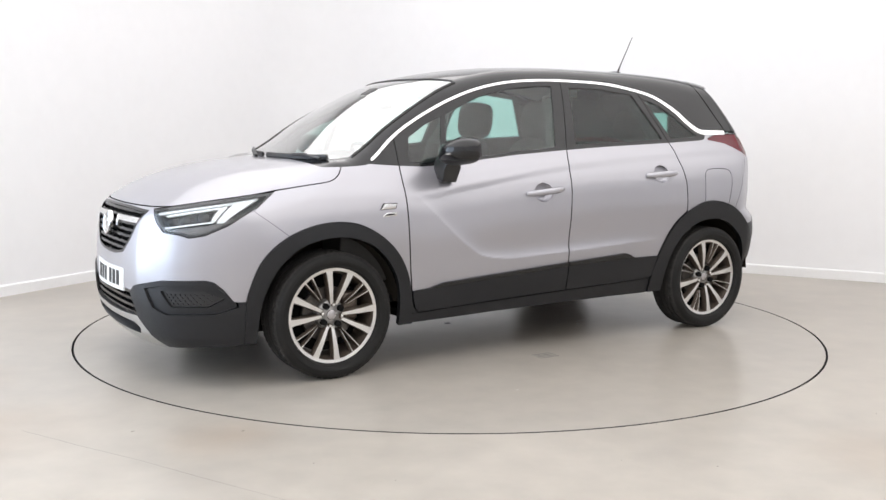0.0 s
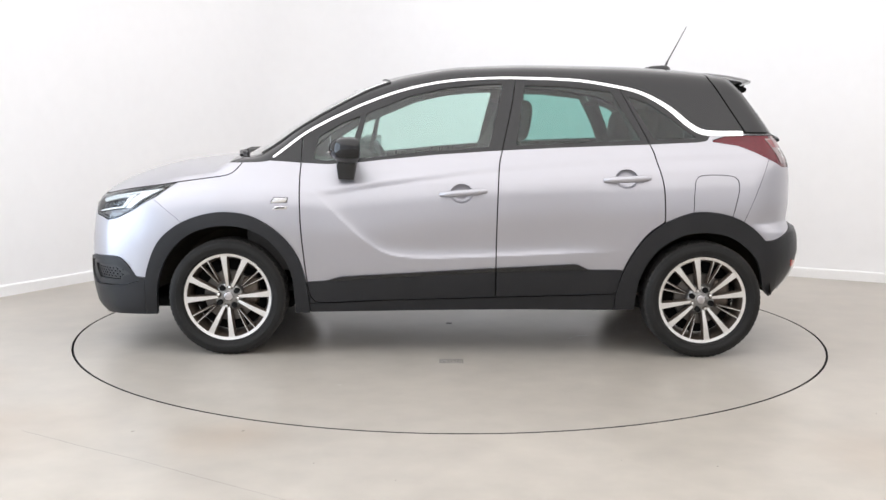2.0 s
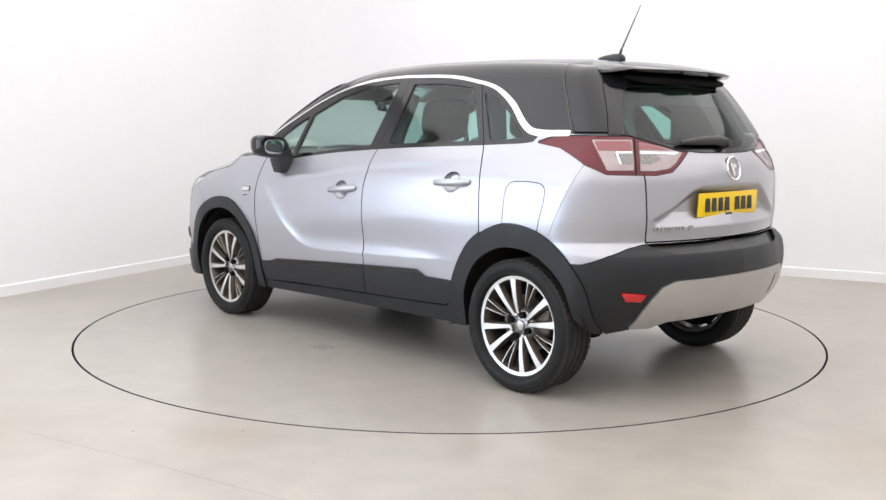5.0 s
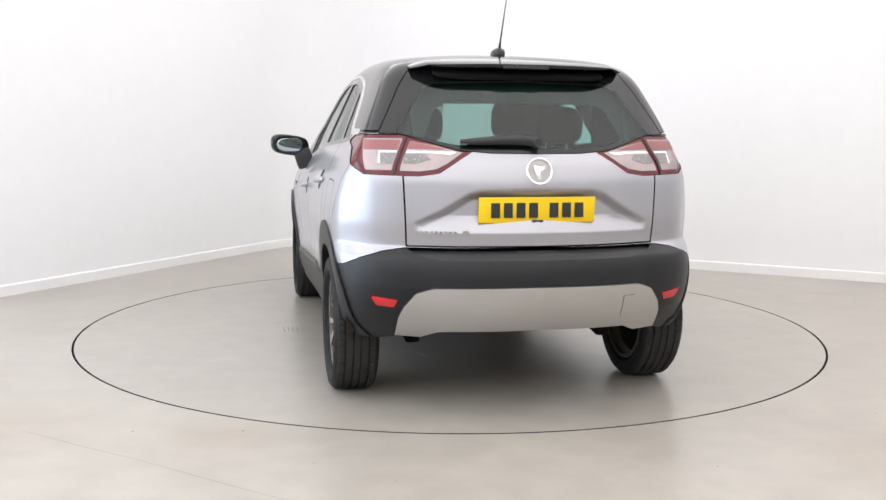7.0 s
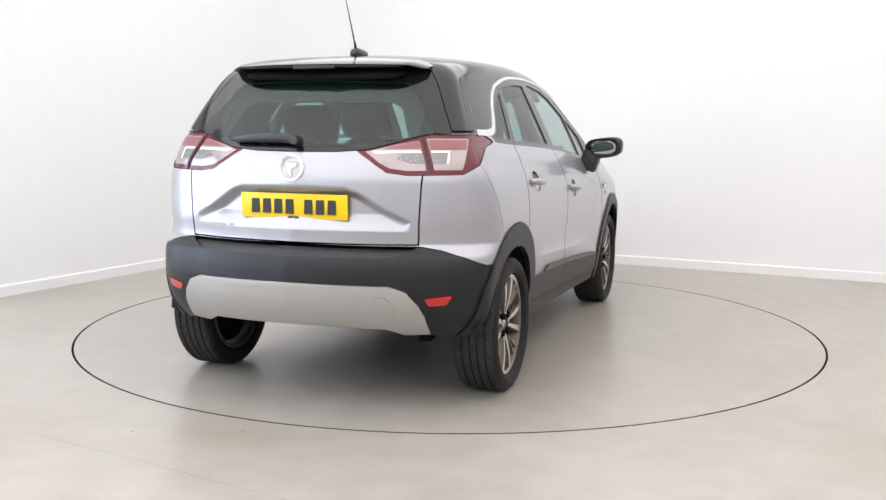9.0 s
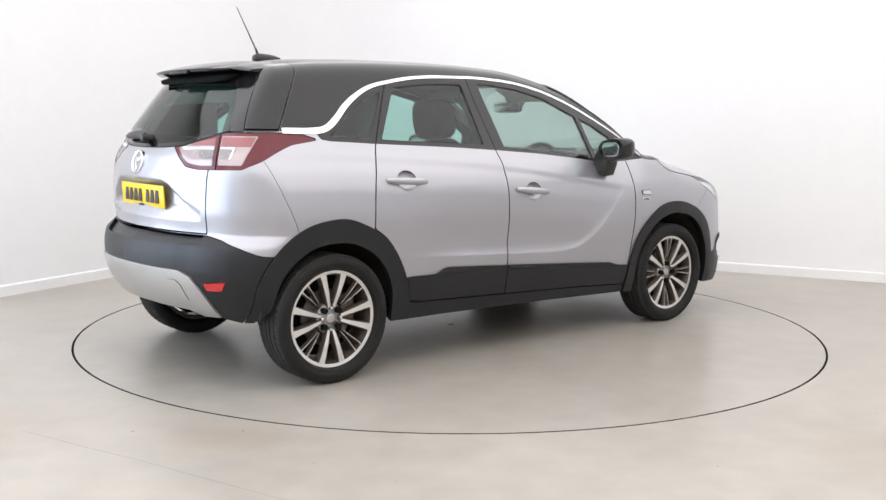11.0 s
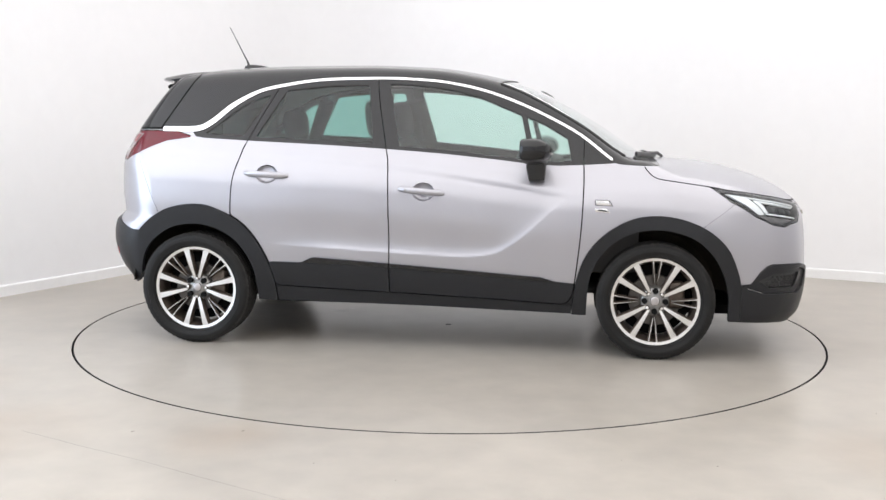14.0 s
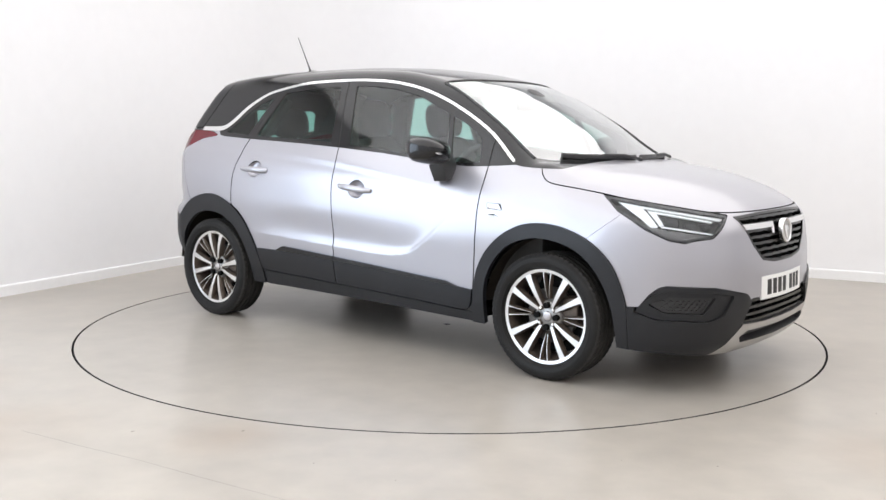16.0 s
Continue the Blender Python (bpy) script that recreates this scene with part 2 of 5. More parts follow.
def bend(points, n=6):
    """A smooth open line through points."""
    p = np.array([points[0], *points, points[-1]], float)
    out = []
    for i in range(1, len(p) - 2):
        for t in np.arange(n) / n:
            out.append(0.5 * (2 * p[i] + (p[i + 1] - p[i - 1]) * t + (2 * p[i - 1] - 5 * p[i] + 4 * p[i + 1] - p[i + 2]) * t * t
                              + (3 * p[i] - p[i - 1] - 3 * p[i + 1] + p[i + 2]) * t ** 3))
    out.append(p[-2])
    return [tuple(v) for v in out]


def sdf(poly, a, b):
    """Signed distance to a closed outline, negative inside."""
    poly = np.array(poly, float)
    best, inside = np.full(len(a), 1e9), np.zeros(len(a), bool)
    for (x0, y0), (x1, y1) in zip(poly, np.roll(poly, -1, 0)):
        ex, ey = x1 - x0, y1 - y0
        L = ex * ex + ey * ey
        if L < 1e-14:
            continue
        t = np.clip(((a - x0) * ex + (b - y0) * ey) / L, 0, 1)
        best = np.minimum(best, (a - x0 - t * ex) ** 2 + (b - y0 - t * ey) ** 2)
        if abs(ey) > 1e-12:
            c = ((y0 > b) != (y1 > b)) & (a < ex * (b - y0) / ey + x0)
            inside ^= c
    return np.where(inside, -1, 1) * np.sqrt(best)


# ---------------------------------------------------------------- the room


def build_room():
    def wall(name, u0, v0, u1, v1, thick, label, hole=None):
        a, b = room(u0, v0), room(u1, v1)
        d = (b - a).normalized()
        n = Vector((-d.y, d.x, 0))
        if n.dot(room(6, 6) - a) > 0:
            n = -n
        vs = [a, b, b + n * thick, a + n * thick]
        vs = vs + [v + Vector((0, 0, ROOM_H)) for v in vs]
        box = [(0, 1, 5, 4), (1, 2, 6, 5), (2, 3, 7, 6), (3, 0, 4, 7), (4, 5, 6, 7), (3, 2, 1, 0)]
        fs = box
        if hole:
            # four pieces round an opening: (start, end, bottom, top) along the wall
            L = (b - a).length
            vs, fs = [], []
            for s0, s1, z0, z1 in ((0, hole[0], 0, ROOM_H), (hole[1], L, 0, ROOM_H), (hole[0], hole[1], 0, hole[2]), (hole[0], hole[1], hole[3], ROOM_H)):
                k = len(vs)
                for z in (z0, z1):
                    vs += [a + d * s0 + Vector((0, 0, z)), a + d * s1 + Vector((0, 0, z)), a + d * s1 + n * thick + Vector((0, 0, z)), a + d * s0 + n * thick + Vector((0, 0, z))]
                fs += [tuple(k + i for i in f) for f in box]
        tagged(mesh_object(name, vs, fs, [WALL], smooth=False), label, "wall", kind="structure")
        # skirting, a little proud of the wall, with a rounded top
        m = -n
        prof = [(0.001, 0.0), (0.016, 0.0), (0.016, 0.072), (0.012, 0.08), (0.001, 0.083)]
        sv = [p + m * o + Vector((0, 0, z)) for p in (a, b) for o, z in prof]
        k = len(prof)
        sf = [(i, i + 1, k + i + 1, k + i) for i in range(k - 1)] + [tuple(range(k)), tuple(range(2 * k - 1, k - 1, -1))]
        tagged(mesh_object("baseboard", sv, sf, [SKIRT], smooth=False), "low white painted skirting board along the wall", "baseboard", kind="structure")
    wall("wall_north", FILLET, 0.0, ROOM_U, 0.0, 0.2, "unseen white wall added to close the room behind the car")
    wall("wall_west", 0.0, ROOM_V, 0.0, FILLET, 0.2, "plain white painted studio side wall with an opening added out of view", (ROOM_V - 12.5, ROOM_V - 5.5, 0.2, 3.0))
    # the corner is rounded, so its shading blends and no edge shows
    arc = [room(FILLET - FILLET * math.cos(k * math.pi / 48), FILLET - FILLET * math.sin(k * math.pi / 48)) for k in range(25)]
    mid = room(FILLET, FILLET)
    out = [p + (p - mid).normalized() * 0.2 for p in arc]
    vs = arc + out
    vs = vs + [v + Vector((0, 0, ROOM_H)) for v in vs]
    fs = []
    for k in range(24):
        fs += [(k, k + 1, 50 + k + 1, 50 + k), (25 + k + 1, 25 + k, 75 + k, 75 + k + 1), (50 + k, 50 + k + 1, 75 + k + 1, 75 + k)]
    tagged(mesh_object("wall_corner", vs, fs, [WALL]), "plain white painted rounded corner of the studio wall", "wall", kind="structure").data.set_sharp_from_angle(angle=0.6)
    prof = [(0.001, 0.0), (0.016, 0.0), (0.016, 0.072), (0.012, 0.08), (0.001, 0.083)]
    sv = [p + (mid - p).normalized() * o + Vector((0, 0, z)) for p in arc for o, z in prof]
    sf = [(5 * k + i, 5 * k + i + 1, 5 * k + i + 6, 5 * k + i + 5) for k in range(24) for i in range(4)]
    tagged(mesh_object("baseboard", sv, sf, [SKIRT]), "low white painted skirting board round the corner", "baseboard", kind="structure").data.set_sharp_from_angle(angle=0.6)
    # unseen walls and ceiling, added to close the room and return its light
    wall("wall_south", ROOM_U, ROOM_V, 0.0, ROOM_V, 0.2, "unseen white wall added to close the room")
    wall("wall_east", ROOM_U, 0.0, ROOM_U, ROOM_V, 0.2, "unseen white wall added to close the room")
    c = [room(-0.2, -0.2, ROOM_H), room(ROOM_U + 0.2, -0.2, ROOM_H), room(ROOM_U + 0.2, ROOM_V + 0.2, ROOM_H), room(-0.2, ROOM_V + 0.2, ROOM_H)]
    c = c + [v + Vector((0, 0, 0.2)) for v in c]
    tagged(mesh_object("ceiling", c, [(0, 1, 2, 3), (7, 6, 5, 4), (0, 4, 5, 1), (1, 5, 6, 2), (2, 6, 7, 3), (3, 7, 4, 0)], [CEIL], smooth=False),
           "plain white studio ceiling added out of view", "ceiling", kind="structure")
    # floor with a round opening for the turntable
    n, R = 192, 2.2535
    outer = []
    for k in range(n):
        a = k * math.tau / n
        d = Vector((math.cos(a), math.sin(a), 0))
        best = 1e9
        for q, nn in ((room(0, 0), ALONG), (room(0, 0), TOWARD), (room(ROOM_U, 0), -ALONG), (room(0, ROOM_V), -TOWARD)):
            den = d.dot(nn)
            if den < -1e-6:
                best = min(best, (q - nn * 0.1).dot(nn) / den)
        outer.append(d * best)
    inner = [Vector((R * math.cos(k * math.tau / n), R * math.sin(k * math.tau / n), 0)) for k in range(n)]
    deep = [v - Vector((0, 0, 0.12)) for v in inner]
    vs, fs = outer + inner + deep, []
    for k in range(n):
        j = (k + 1) % n
        fs += [(k, j, n + j, n + k), (n + k, n + j, 2 * n + j, 2 * n + k)]
    fs.append(tuple(range(2 * n, 3 * n)))
    tagged(mesh_object("floor", vs, fs, [FLOOR, PIT], face_mats=[0 if i % 2 == 0 else 1 for i in range(2 * n)] + [1], smooth=False),
           "smooth pale grey resin studio floor", "floor", kind="structure")


build_room()


def build_added_window():
    # unseen window added round the daylight lamp; its bars break up the reflection
    win = tagged(new("added_window_1"), "unseen white-framed window added round the daylight lamp", "window", kind="structure")
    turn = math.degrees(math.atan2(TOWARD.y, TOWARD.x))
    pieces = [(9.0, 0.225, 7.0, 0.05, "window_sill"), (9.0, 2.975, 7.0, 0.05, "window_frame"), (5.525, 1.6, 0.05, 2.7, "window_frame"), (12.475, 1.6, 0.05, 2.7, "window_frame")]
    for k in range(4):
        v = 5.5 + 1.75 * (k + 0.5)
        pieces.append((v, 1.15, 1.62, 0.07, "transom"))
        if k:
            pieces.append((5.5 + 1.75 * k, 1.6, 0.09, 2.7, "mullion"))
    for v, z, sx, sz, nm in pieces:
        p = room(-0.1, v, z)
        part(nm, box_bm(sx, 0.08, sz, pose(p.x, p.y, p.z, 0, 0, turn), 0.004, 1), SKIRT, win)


build_added_window()


def build_turntable():
    n, R = 192, 2.2435
    bm = bmesh.new()
    prof = [(R - 0.02, -0.06), (R, -0.058), (R, -0.003), (R - 0.003, 0.0)]
    rings = [[bm.verts.new((r * math.cos(k * math.tau / n), r * math.sin(k * math.tau / n), z)) for k in range(n)] for r, z in prof]
    for a, b in zip(rings, rings[1:]):
        for k in range(n):
            bm.faces.new((a[k], a[(k + 1) % n], b[(k + 1) % n], b[k]))
    last = rings[-1]
    for r in (1.7, 1.1, 0.5, 0.15):
        ring = [bm.verts.new((r * math.cos(k * math.tau / n), r * math.sin(k * math.tau / n), 0)) for k in range(n)]
        for k in range(n):
            bm.faces.new((last[k], last[(k + 1) % n], ring[(k + 1) % n], ring[k]))
        last = ring
    hub = bm.verts.new((0, 0, 0))
    for k in range(n):
        bm.faces.new((last[k], last[(k + 1) % n], hub))
    bm.faces.new(rings[0][::-1])
    table = part("turntable", bm, DISC, None, "round flush turntable of pale grey resin in the floor", 20)
    tagged(table, category="turntable")
    two_tone(table, PIT, lambda p: abs(p.normal.z) < 0.9)
    table.data.polygons.foreach_set("use_smooth", [False] * len(table.data.polygons))
    part("centre_cover", box_bm(0.035, 0.028, 0.004, pose(0, -0.02, 0.001), 0.001, 1), MARK, table, "small dark centre cover")
    for x, y, sx, sy, a in ((-0.80, 0.33, 0.10, 0.03, 20), (-0.72, 0.40, 0.05, 0.018, 50), (0.55, 1.5, 0.02, 0.008, 10)):
        part("scuff", blob_bm(sx / 2, sy / 2, 0.0009, pose(x, y, 0.0006, 0, 0, a), 2.4, 6, 18), SCUFF, table, "pale scuff")
    for i in range(4):
        part("slot", box_bm(0.13, 0.0035, 0.003, pose(*MARK_AT, 0.001) @ pose(0, (i - 1.5) * 0.026, 0), 0.001, 1), MARK, table)
    return table


def build_floor_marks():
    pts = [(-1.742, -2.266), (-1.45, -2.44), (-1.147, -2.61), (-0.86, -2.79), (-0.598, -2.949), (-0.30, -3.13)]
    bm = bmesh.new()
    rows = []
    for i, (x, y) in enumerate(pts):
        w = 0.0009 + 0.0005 * (i % 2)
        rows.append([bm.verts.new((x - w * 0.5, y - w, 0.0006)), bm.verts.new((x + w * 0.5, y + w, 0.0006))])
    for a, b in zip(rows, rows[1:]):
        bm.faces.new((a[0], b[0], b[1], a[1]))
    tagged(part("hairline_crack", bm, CRACK, None, "fine hairline crack in the pale resin floor"), category="crack", kind="structure")
    rnd = random.Random(5)
    for x, y, r in ((-1.292, -2.259, 0.009), (-0.845, -2.237, 0.010), (1.007, -2.606, 0.004), (0.658, -2.554, 0.004), (-0.185, -2.788, 0.004), (1.9, -1.9, 0.004), (-0.5, -2.62, 0.003)):
        chip = part("floor_chip", blob_bm(r, r * 0.55, 0.0012, pose(x, y, 0.0004, 0, 0, rnd.uniform(0, 90)), 2.2, 6, 12), CRACK, None, "tiny dark chip in the pale resin floor")
        tagged(chip, category="floor chip", group="chips in the floor")


build_floor_marks()
MARK_AT = (0.0, 1.0)
TABLE = build_turntable()

# ---------------------------------------------------------------- the car's skin, as a formula
CAR_X, CAR_Y = -0.071, 0.05
CAR = tagged(new("car"), "silver crossover car with black roof, parked on the turntable", "car")

BELT = curve((-2.2, 1.20), (-1.3, 1.175), (-1.0, 1.16), (-0.5, 1.14), (-0.16, 1.12), (0.15, 1.10), (0.45, 1.07), (0.75, 1.045), (1.1, 1.055), (2.3, 1.02))
SIDE = curve((-1.0, 0.76), (-0.85, 0.795), (-0.7, 0.828), (-0.5, 0.85), (-0.35, 0.862), (-0.25, 0.858), (-0.16, 0.84), (-0.07, 0.80), (0.0, 0.762),
             (0.1, 0.718), (0.25, 0.65), (0.37, 0.594), (0.5, 0.525), (0.7, 0.42))
NARROW = curve((-2.2, 0.09), (-1.9, 0.056), (-1.7, 0.038), (-1.3, 0.017), (-0.9, 0.008), (-0.3, 0.0), (1.0, 0.0), (1.3, 0.012), (1.6, 0.05), (1.85, 0.09), (2.2, 0.13))
NARROW_BY = curve((-0.9, 0.3), (-0.5, 0.32), (-0.35, 0.45), (-0.2, 0.75), (-0.05, 1.0), (0.6, 1.0))
TOP = curve((2.25, 0.74), (2.14, 0.848), (2.06, 0.897), (1.93, 0.965), (1.74, 1.025), (1.57, 1.055), (1.42, 1.070), (1.33, 1.076), (1.29, 1.086), (1.2, 1.132), (0.99, 1.270),
            (0.74, 1.410), (0.55, 1.495), (0.3, 1.559), (0.0, 1.600), (-0.4, 1.614), (-0.8, 1.611), (-1.2, 1.595), (-1.5, 1.560), (-1.72, 1.505), (-2.2, 1.38))
SWEEP = curve((-2.2, 0.0), (0.1, 0.0), (0.5, 0.08), (0.9, 0.13), (1.25, 0.16), (1.5, 0.10), (2.2, 0.05))
CROWN = curve((-2.2, 0.06), (-0.5, 0.05), (0.3, 0.045), (0.7, 0.02), (1.2, 0.0), (1.45, 0.05), (1.8, 0.06), (2.2, 0.06))
NOSE = curve((0.0, 1.9), (0.14, 2.0), (0.2, 2.10), (0.26, 2.145), (0.45, 2.172), (0.6, 2.168), (0.72, 2.155), (0.82, 2.135), (0.9, 2.105), (1.2, 1.95))
NOSE_PLAN = curve((0, 0), (0.2, 0.006), (0.4, 0.028), (0.5, 0.055), (0.6, 0.105), (0.7, 0.2), (0.78, 0.34), (0.83, 0.5), (0.9, 0.95), (1.1, 2.2))
TAIL = curve((0.1, 1.70), (0.25, 1.80), (0.34, 1.88), (0.40, 1.932), (0.46, 1.968), (0.52, 1.99), (0.58, 2.0), (0.62, 1.999), (0.685, 1.985), (0.715, 1.955), (0.745, 1.928), (0.85, 1.937), (1.0, 1.932), (1.08, 1.912),
             (1.14, 1.877), (1.21, 1.832), (1.45, 1.645), (1.55, 1.56), (1.8, 1.35))
TAIL_PLAN = curve((0, 0), (0.2, 0.014), (0.4, 0.052), (0.5, 0.085), (0.6, 0.117), (0.68, 0.158), (0.74, 0.206), (0.80, 0.282), (0.86, 0.385), (0.93, 0.60), (1.1, 1.6))
UNDER = curve((-2.2, 0.345), (-1.9, 0.345), (-1.8, 0.345), (-1.70, 0.322), (-1.6, 0.312), (-1.5, 0.30), (-0.95, 0.262), (0.0, 0.252), (0.92, 0.235), (1.6, 0.222), (1.9, 0.212), (2.05, 0.198), (2.2, 0.19))
PLATE_RECESS = [(-0.02, 0.975), (0.25, 0.97), (0.30, 0.955), (0.42, 0.88), (0.515, 0.835), (0.515, 0.74), (-0.02, 0.74)]
SCOOP = bend([(0.84, 0.91), (0.77, 0.845), (0.693, 0.772), (0.60, 0.685), (0.524, 0.625), (0.44, 0.573), (0.337, 0.547), (0.18, 0.541), (-0.152, 0.553), (-0.872, 0.588), (-1.3, 0.61)]) + [(-1.3, 1.0), (-0.2, 1.0), (0.6, 0.97)]


def soft_max(a, b, k):
    h = np.maximum(k - np.abs(a - b), 0) / k
    return np.maximum(a, b) + h * h * k * 0.25


def step(v, w):
    t = np.clip(v / w * 0.5 + 0.5, 0, 1)
    return t * t * (3 - 2 * t)


def skin(x, y, z):
    """Negative inside the car's body."""
    ay = np.abs(y)
    zeta = z - BELT(x)
    w = SIDE(zeta) - NARROW(x) * NARROW_BY(zeta)
    # shoulder crease and the hollow in the doors
    crease = curve((-1.9, 1.115), (-1.0, 1.08), (-0.174, 1.022), (0.45, 0.94), (0.8, 0.885))(x)
    fade = step(x + 1.5, 0.5) * step(0.70 - x, 0.22)
    w = w - 0.010 * fade * (0.35 + 0.65 * step(x + 0.2, 0.7)) * step(crease - z, 0.022) * step(z - crease + 0.16, 0.16)
    hollow = sdf(SCOOP, x.ravel(), z.ravel()).reshape(np.shape(x))
    w = w - 0.017 * (1 - np.exp(-np.clip(-hollow, 0, 1) / 0.035)) * np.clip((0.95 - z) / 0.36, 0, 1) * step(x + 0.72, 0.25)
    side = ay - w
    top = z - (TOP(x + SWEEP(x) * (ay / 0.68) ** 2) - CROWN(x) * (ay / 0.62) ** 2.6)
    front = x - (NOSE(z) - NOSE_PLAN(ay) * 0.95)
    rear = -x - (TAIL(z) - TAIL_PLAN(ay))
    dent = sdf(PLATE_RECESS, ay.ravel(), z.ravel()).reshape(np.shape(x))
    rear = rear + 0.044 * step(-dent - 0.004, 0.024) * np.clip((z - 0.80) / 0.07, 0, 1) * (x < -1.5)
    f = soft_max(side, top, 0.07)
    f = soft_max(f, front, 0.07)
    f = soft_max(f, rear, 0.05)
    return f


def make_skin(grid=0.0125):
    """Half of the body, y >= 0: vertices, normals and triangles."""
    X0, X1, Y1, Z0, Z1 = -2.32, 2.40, 1.02, -0.5, 1.78
    xs = np.linspace(X0, X1, int((X1 - X0) / grid) + 1)
    ys = np.linspace(0, Y1, int(Y1 / grid) + 1)
    zs = np.linspace(Z0, Z1, int((Z1 - Z0) / grid) + 1)
    sheets = []
    for a, b, build, flip in ((xs, ys, lambda a, b: (a, b, a * 0 + Z1), False), (xs, zs, lambda a, b: (a, a * 0 + Y1, b), True),
                              (ys, zs, lambda a, b: (a * 0 + X1, a, b), False), (ys, zs, lambda a, b: (a * 0 + X0, a, b), True)):
        A, B = np.meshgrid(a, b, indexing="ij")
        P = np.stack(build(A, B), -1).reshape(-1, 3)
        n, m = len(a), len(b)
        i = (np.arange(n - 1)[:, None] * m + np.arange(m - 1)[None, :]).ravel()
        q = np.stack([i, i + m, i + m + 1, i + 1], 1)
        sheets.append((P, q[:, ::-1] if flip else q))
    Q, F, base = [], [], 0
    for P, q in sheets:
        Q.append(P)
        F.append(q + base)
        base += len(P)
    Q, F = np.concatenate(Q), np.concatenate(F)
    key, idx, inv = np.unique(np.round(Q, 5), axis=0, return_index=True, return_inverse=True)
    Q, F = Q[idx], inv.ravel()[F]
    S = np.stack([np.clip(Q[:, 0] * 0.93, -1.42, 1.72), Q[:, 1] * 0.25, np.full(len(Q), 0.68)], 1)
    lo, hi = np.zeros(len(Q)), np.ones(len(Q))
    for _ in range(26):
        mid = (lo + hi) / 2
        P = S + mid[:, None] * (Q - S)
        neg = skin(P[:, 0], P[:, 1], P[:, 2]) < 0
        lo, hi = np.where(neg, mid, lo), np.where(neg, hi, mid)
    P = S + ((lo + hi) / 2)[:, None] * (Q - S)
    e = 0.004
    N = np.stack([skin(P[:, 0] + e, P[:, 1], P[:, 2]) - skin(P[:, 0] - e, P[:, 1], P[:, 2]),
                  skin(P[:, 0], P[:, 1] + e, P[:, 2]) - skin(P[:, 0], P[:, 1] - e, P[:, 2]),
                  skin(P[:, 0], P[:, 1], P[:, 2] + e) - skin(P[:, 0], P[:, 1], P[:, 2] - e)], 1)
    N[P[:, 1] < 1e-6, 1] = 0
    N /= np.linalg.norm(N, axis=1)[:, None] + 1e-9
    T = np.concatenate([F[:, [0, 1, 2]], F[:, [0, 2, 3]]])
    a, b, c = P[T[:, 0]], P[T[:, 1]], P[T[:, 2]]
    g = np.cross(b - a, c - a)
    bad = np.einsum("ij,ij->i", g, N[T[:, 0]] + N[T[:, 1]] + N[T[:, 2]]) < 0
    T[bad] = T[bad][:, ::-1]
    return P, N, T


class Sheet:
    """A piece of the skin: vertices, normals, triangles."""

    def __init__(self, P, N, T):
        used, inv = np.unique(T, return_inverse=True)
        self.P, self.N, self.T = P[used], N[used], inv.reshape(-1, 3)

    def cut(self, field):
        """Parts where field(x, y, z) is below and above zero."""
        P, N, T = self.P, self.N, self.T
        if not len(T):
            return self, self
        s = field(P[:, 0], P[:, 1], P[:, 2])
        s = np.where(np.abs(s) < 1e-6, 1e-6, s)
        neg = s[T] < 0
        c = neg.sum(1)
        keep_in, keep_out = [T[c == 3]], [T[c == 0]]
        mixed = T[(c == 1) | (c == 2)]
        if len(mixed):
            m = s[mixed] < 0
            lone_neg = m.sum(1) == 1
            lone = np.where(lone_neg, m.argmax(1), (~m).argmax(1))
            r = np.arange(len(mixed))
            A, B, C = mixed[r, lone], mixed[r, (lone + 1) % 3], mixed[r, (lone + 2) % 3]
            edges = np.concatenate([np.stack([A, B], 1), np.stack([A, C], 1)])
            edges.sort(axis=1)
            uniq, inv = np.unique(edges, axis=0, return_inverse=True)
            inv = inv.ravel() + len(P)
            t = s[uniq[:, 0]] / (s[uniq[:, 0]] - s[uniq[:, 1]])
            NP = P[uniq[:, 0]] + t[:, None] * (P[uniq[:, 1]] - P[uniq[:, 0]])
            NN = N[uniq[:, 0]] + t[:, None] * (N[uniq[:, 1]] - N[uniq[:, 0]])
            NN /= np.linalg.norm(NN, axis=1)[:, None] + 1e-9
            P, N = np.concatenate([P, NP]), np.concatenate([N, NN])
            AB, AC = inv[:len(mixed)], inv[len(mixed):]
            tip = np.stack([A, AB, AC], 1)
            rest = np.concatenate([np.stack([AB, B, C], 1), np.stack([AB, C, AC], 1)])
            two = np.concatenate([lone_neg, lone_neg])
            keep_in += [tip[lone_neg], rest[~two]]
            keep_out += [tip[~lone_neg], rest[two]]
        return Sheet(P, N, np.concatenate(keep_in)), Sheet(P, N, np.concatenate(keep_out))

    def take(self, field, gap=0.0):
        """The part inside field, and what is left, with a joint between."""
        got = self.cut(lambda x, y, z: field(x, y, z) + gap)[0]
        return got, self.cut(lambda x, y, z: field(x, y, z) - gap)[1]

    def join(self, other):
        return Sheet(np.concatenate([self.P, other.P]), np.concatenate([self.N, other.N]), np.concatenate([self.T, other.T + len(self.P)]))


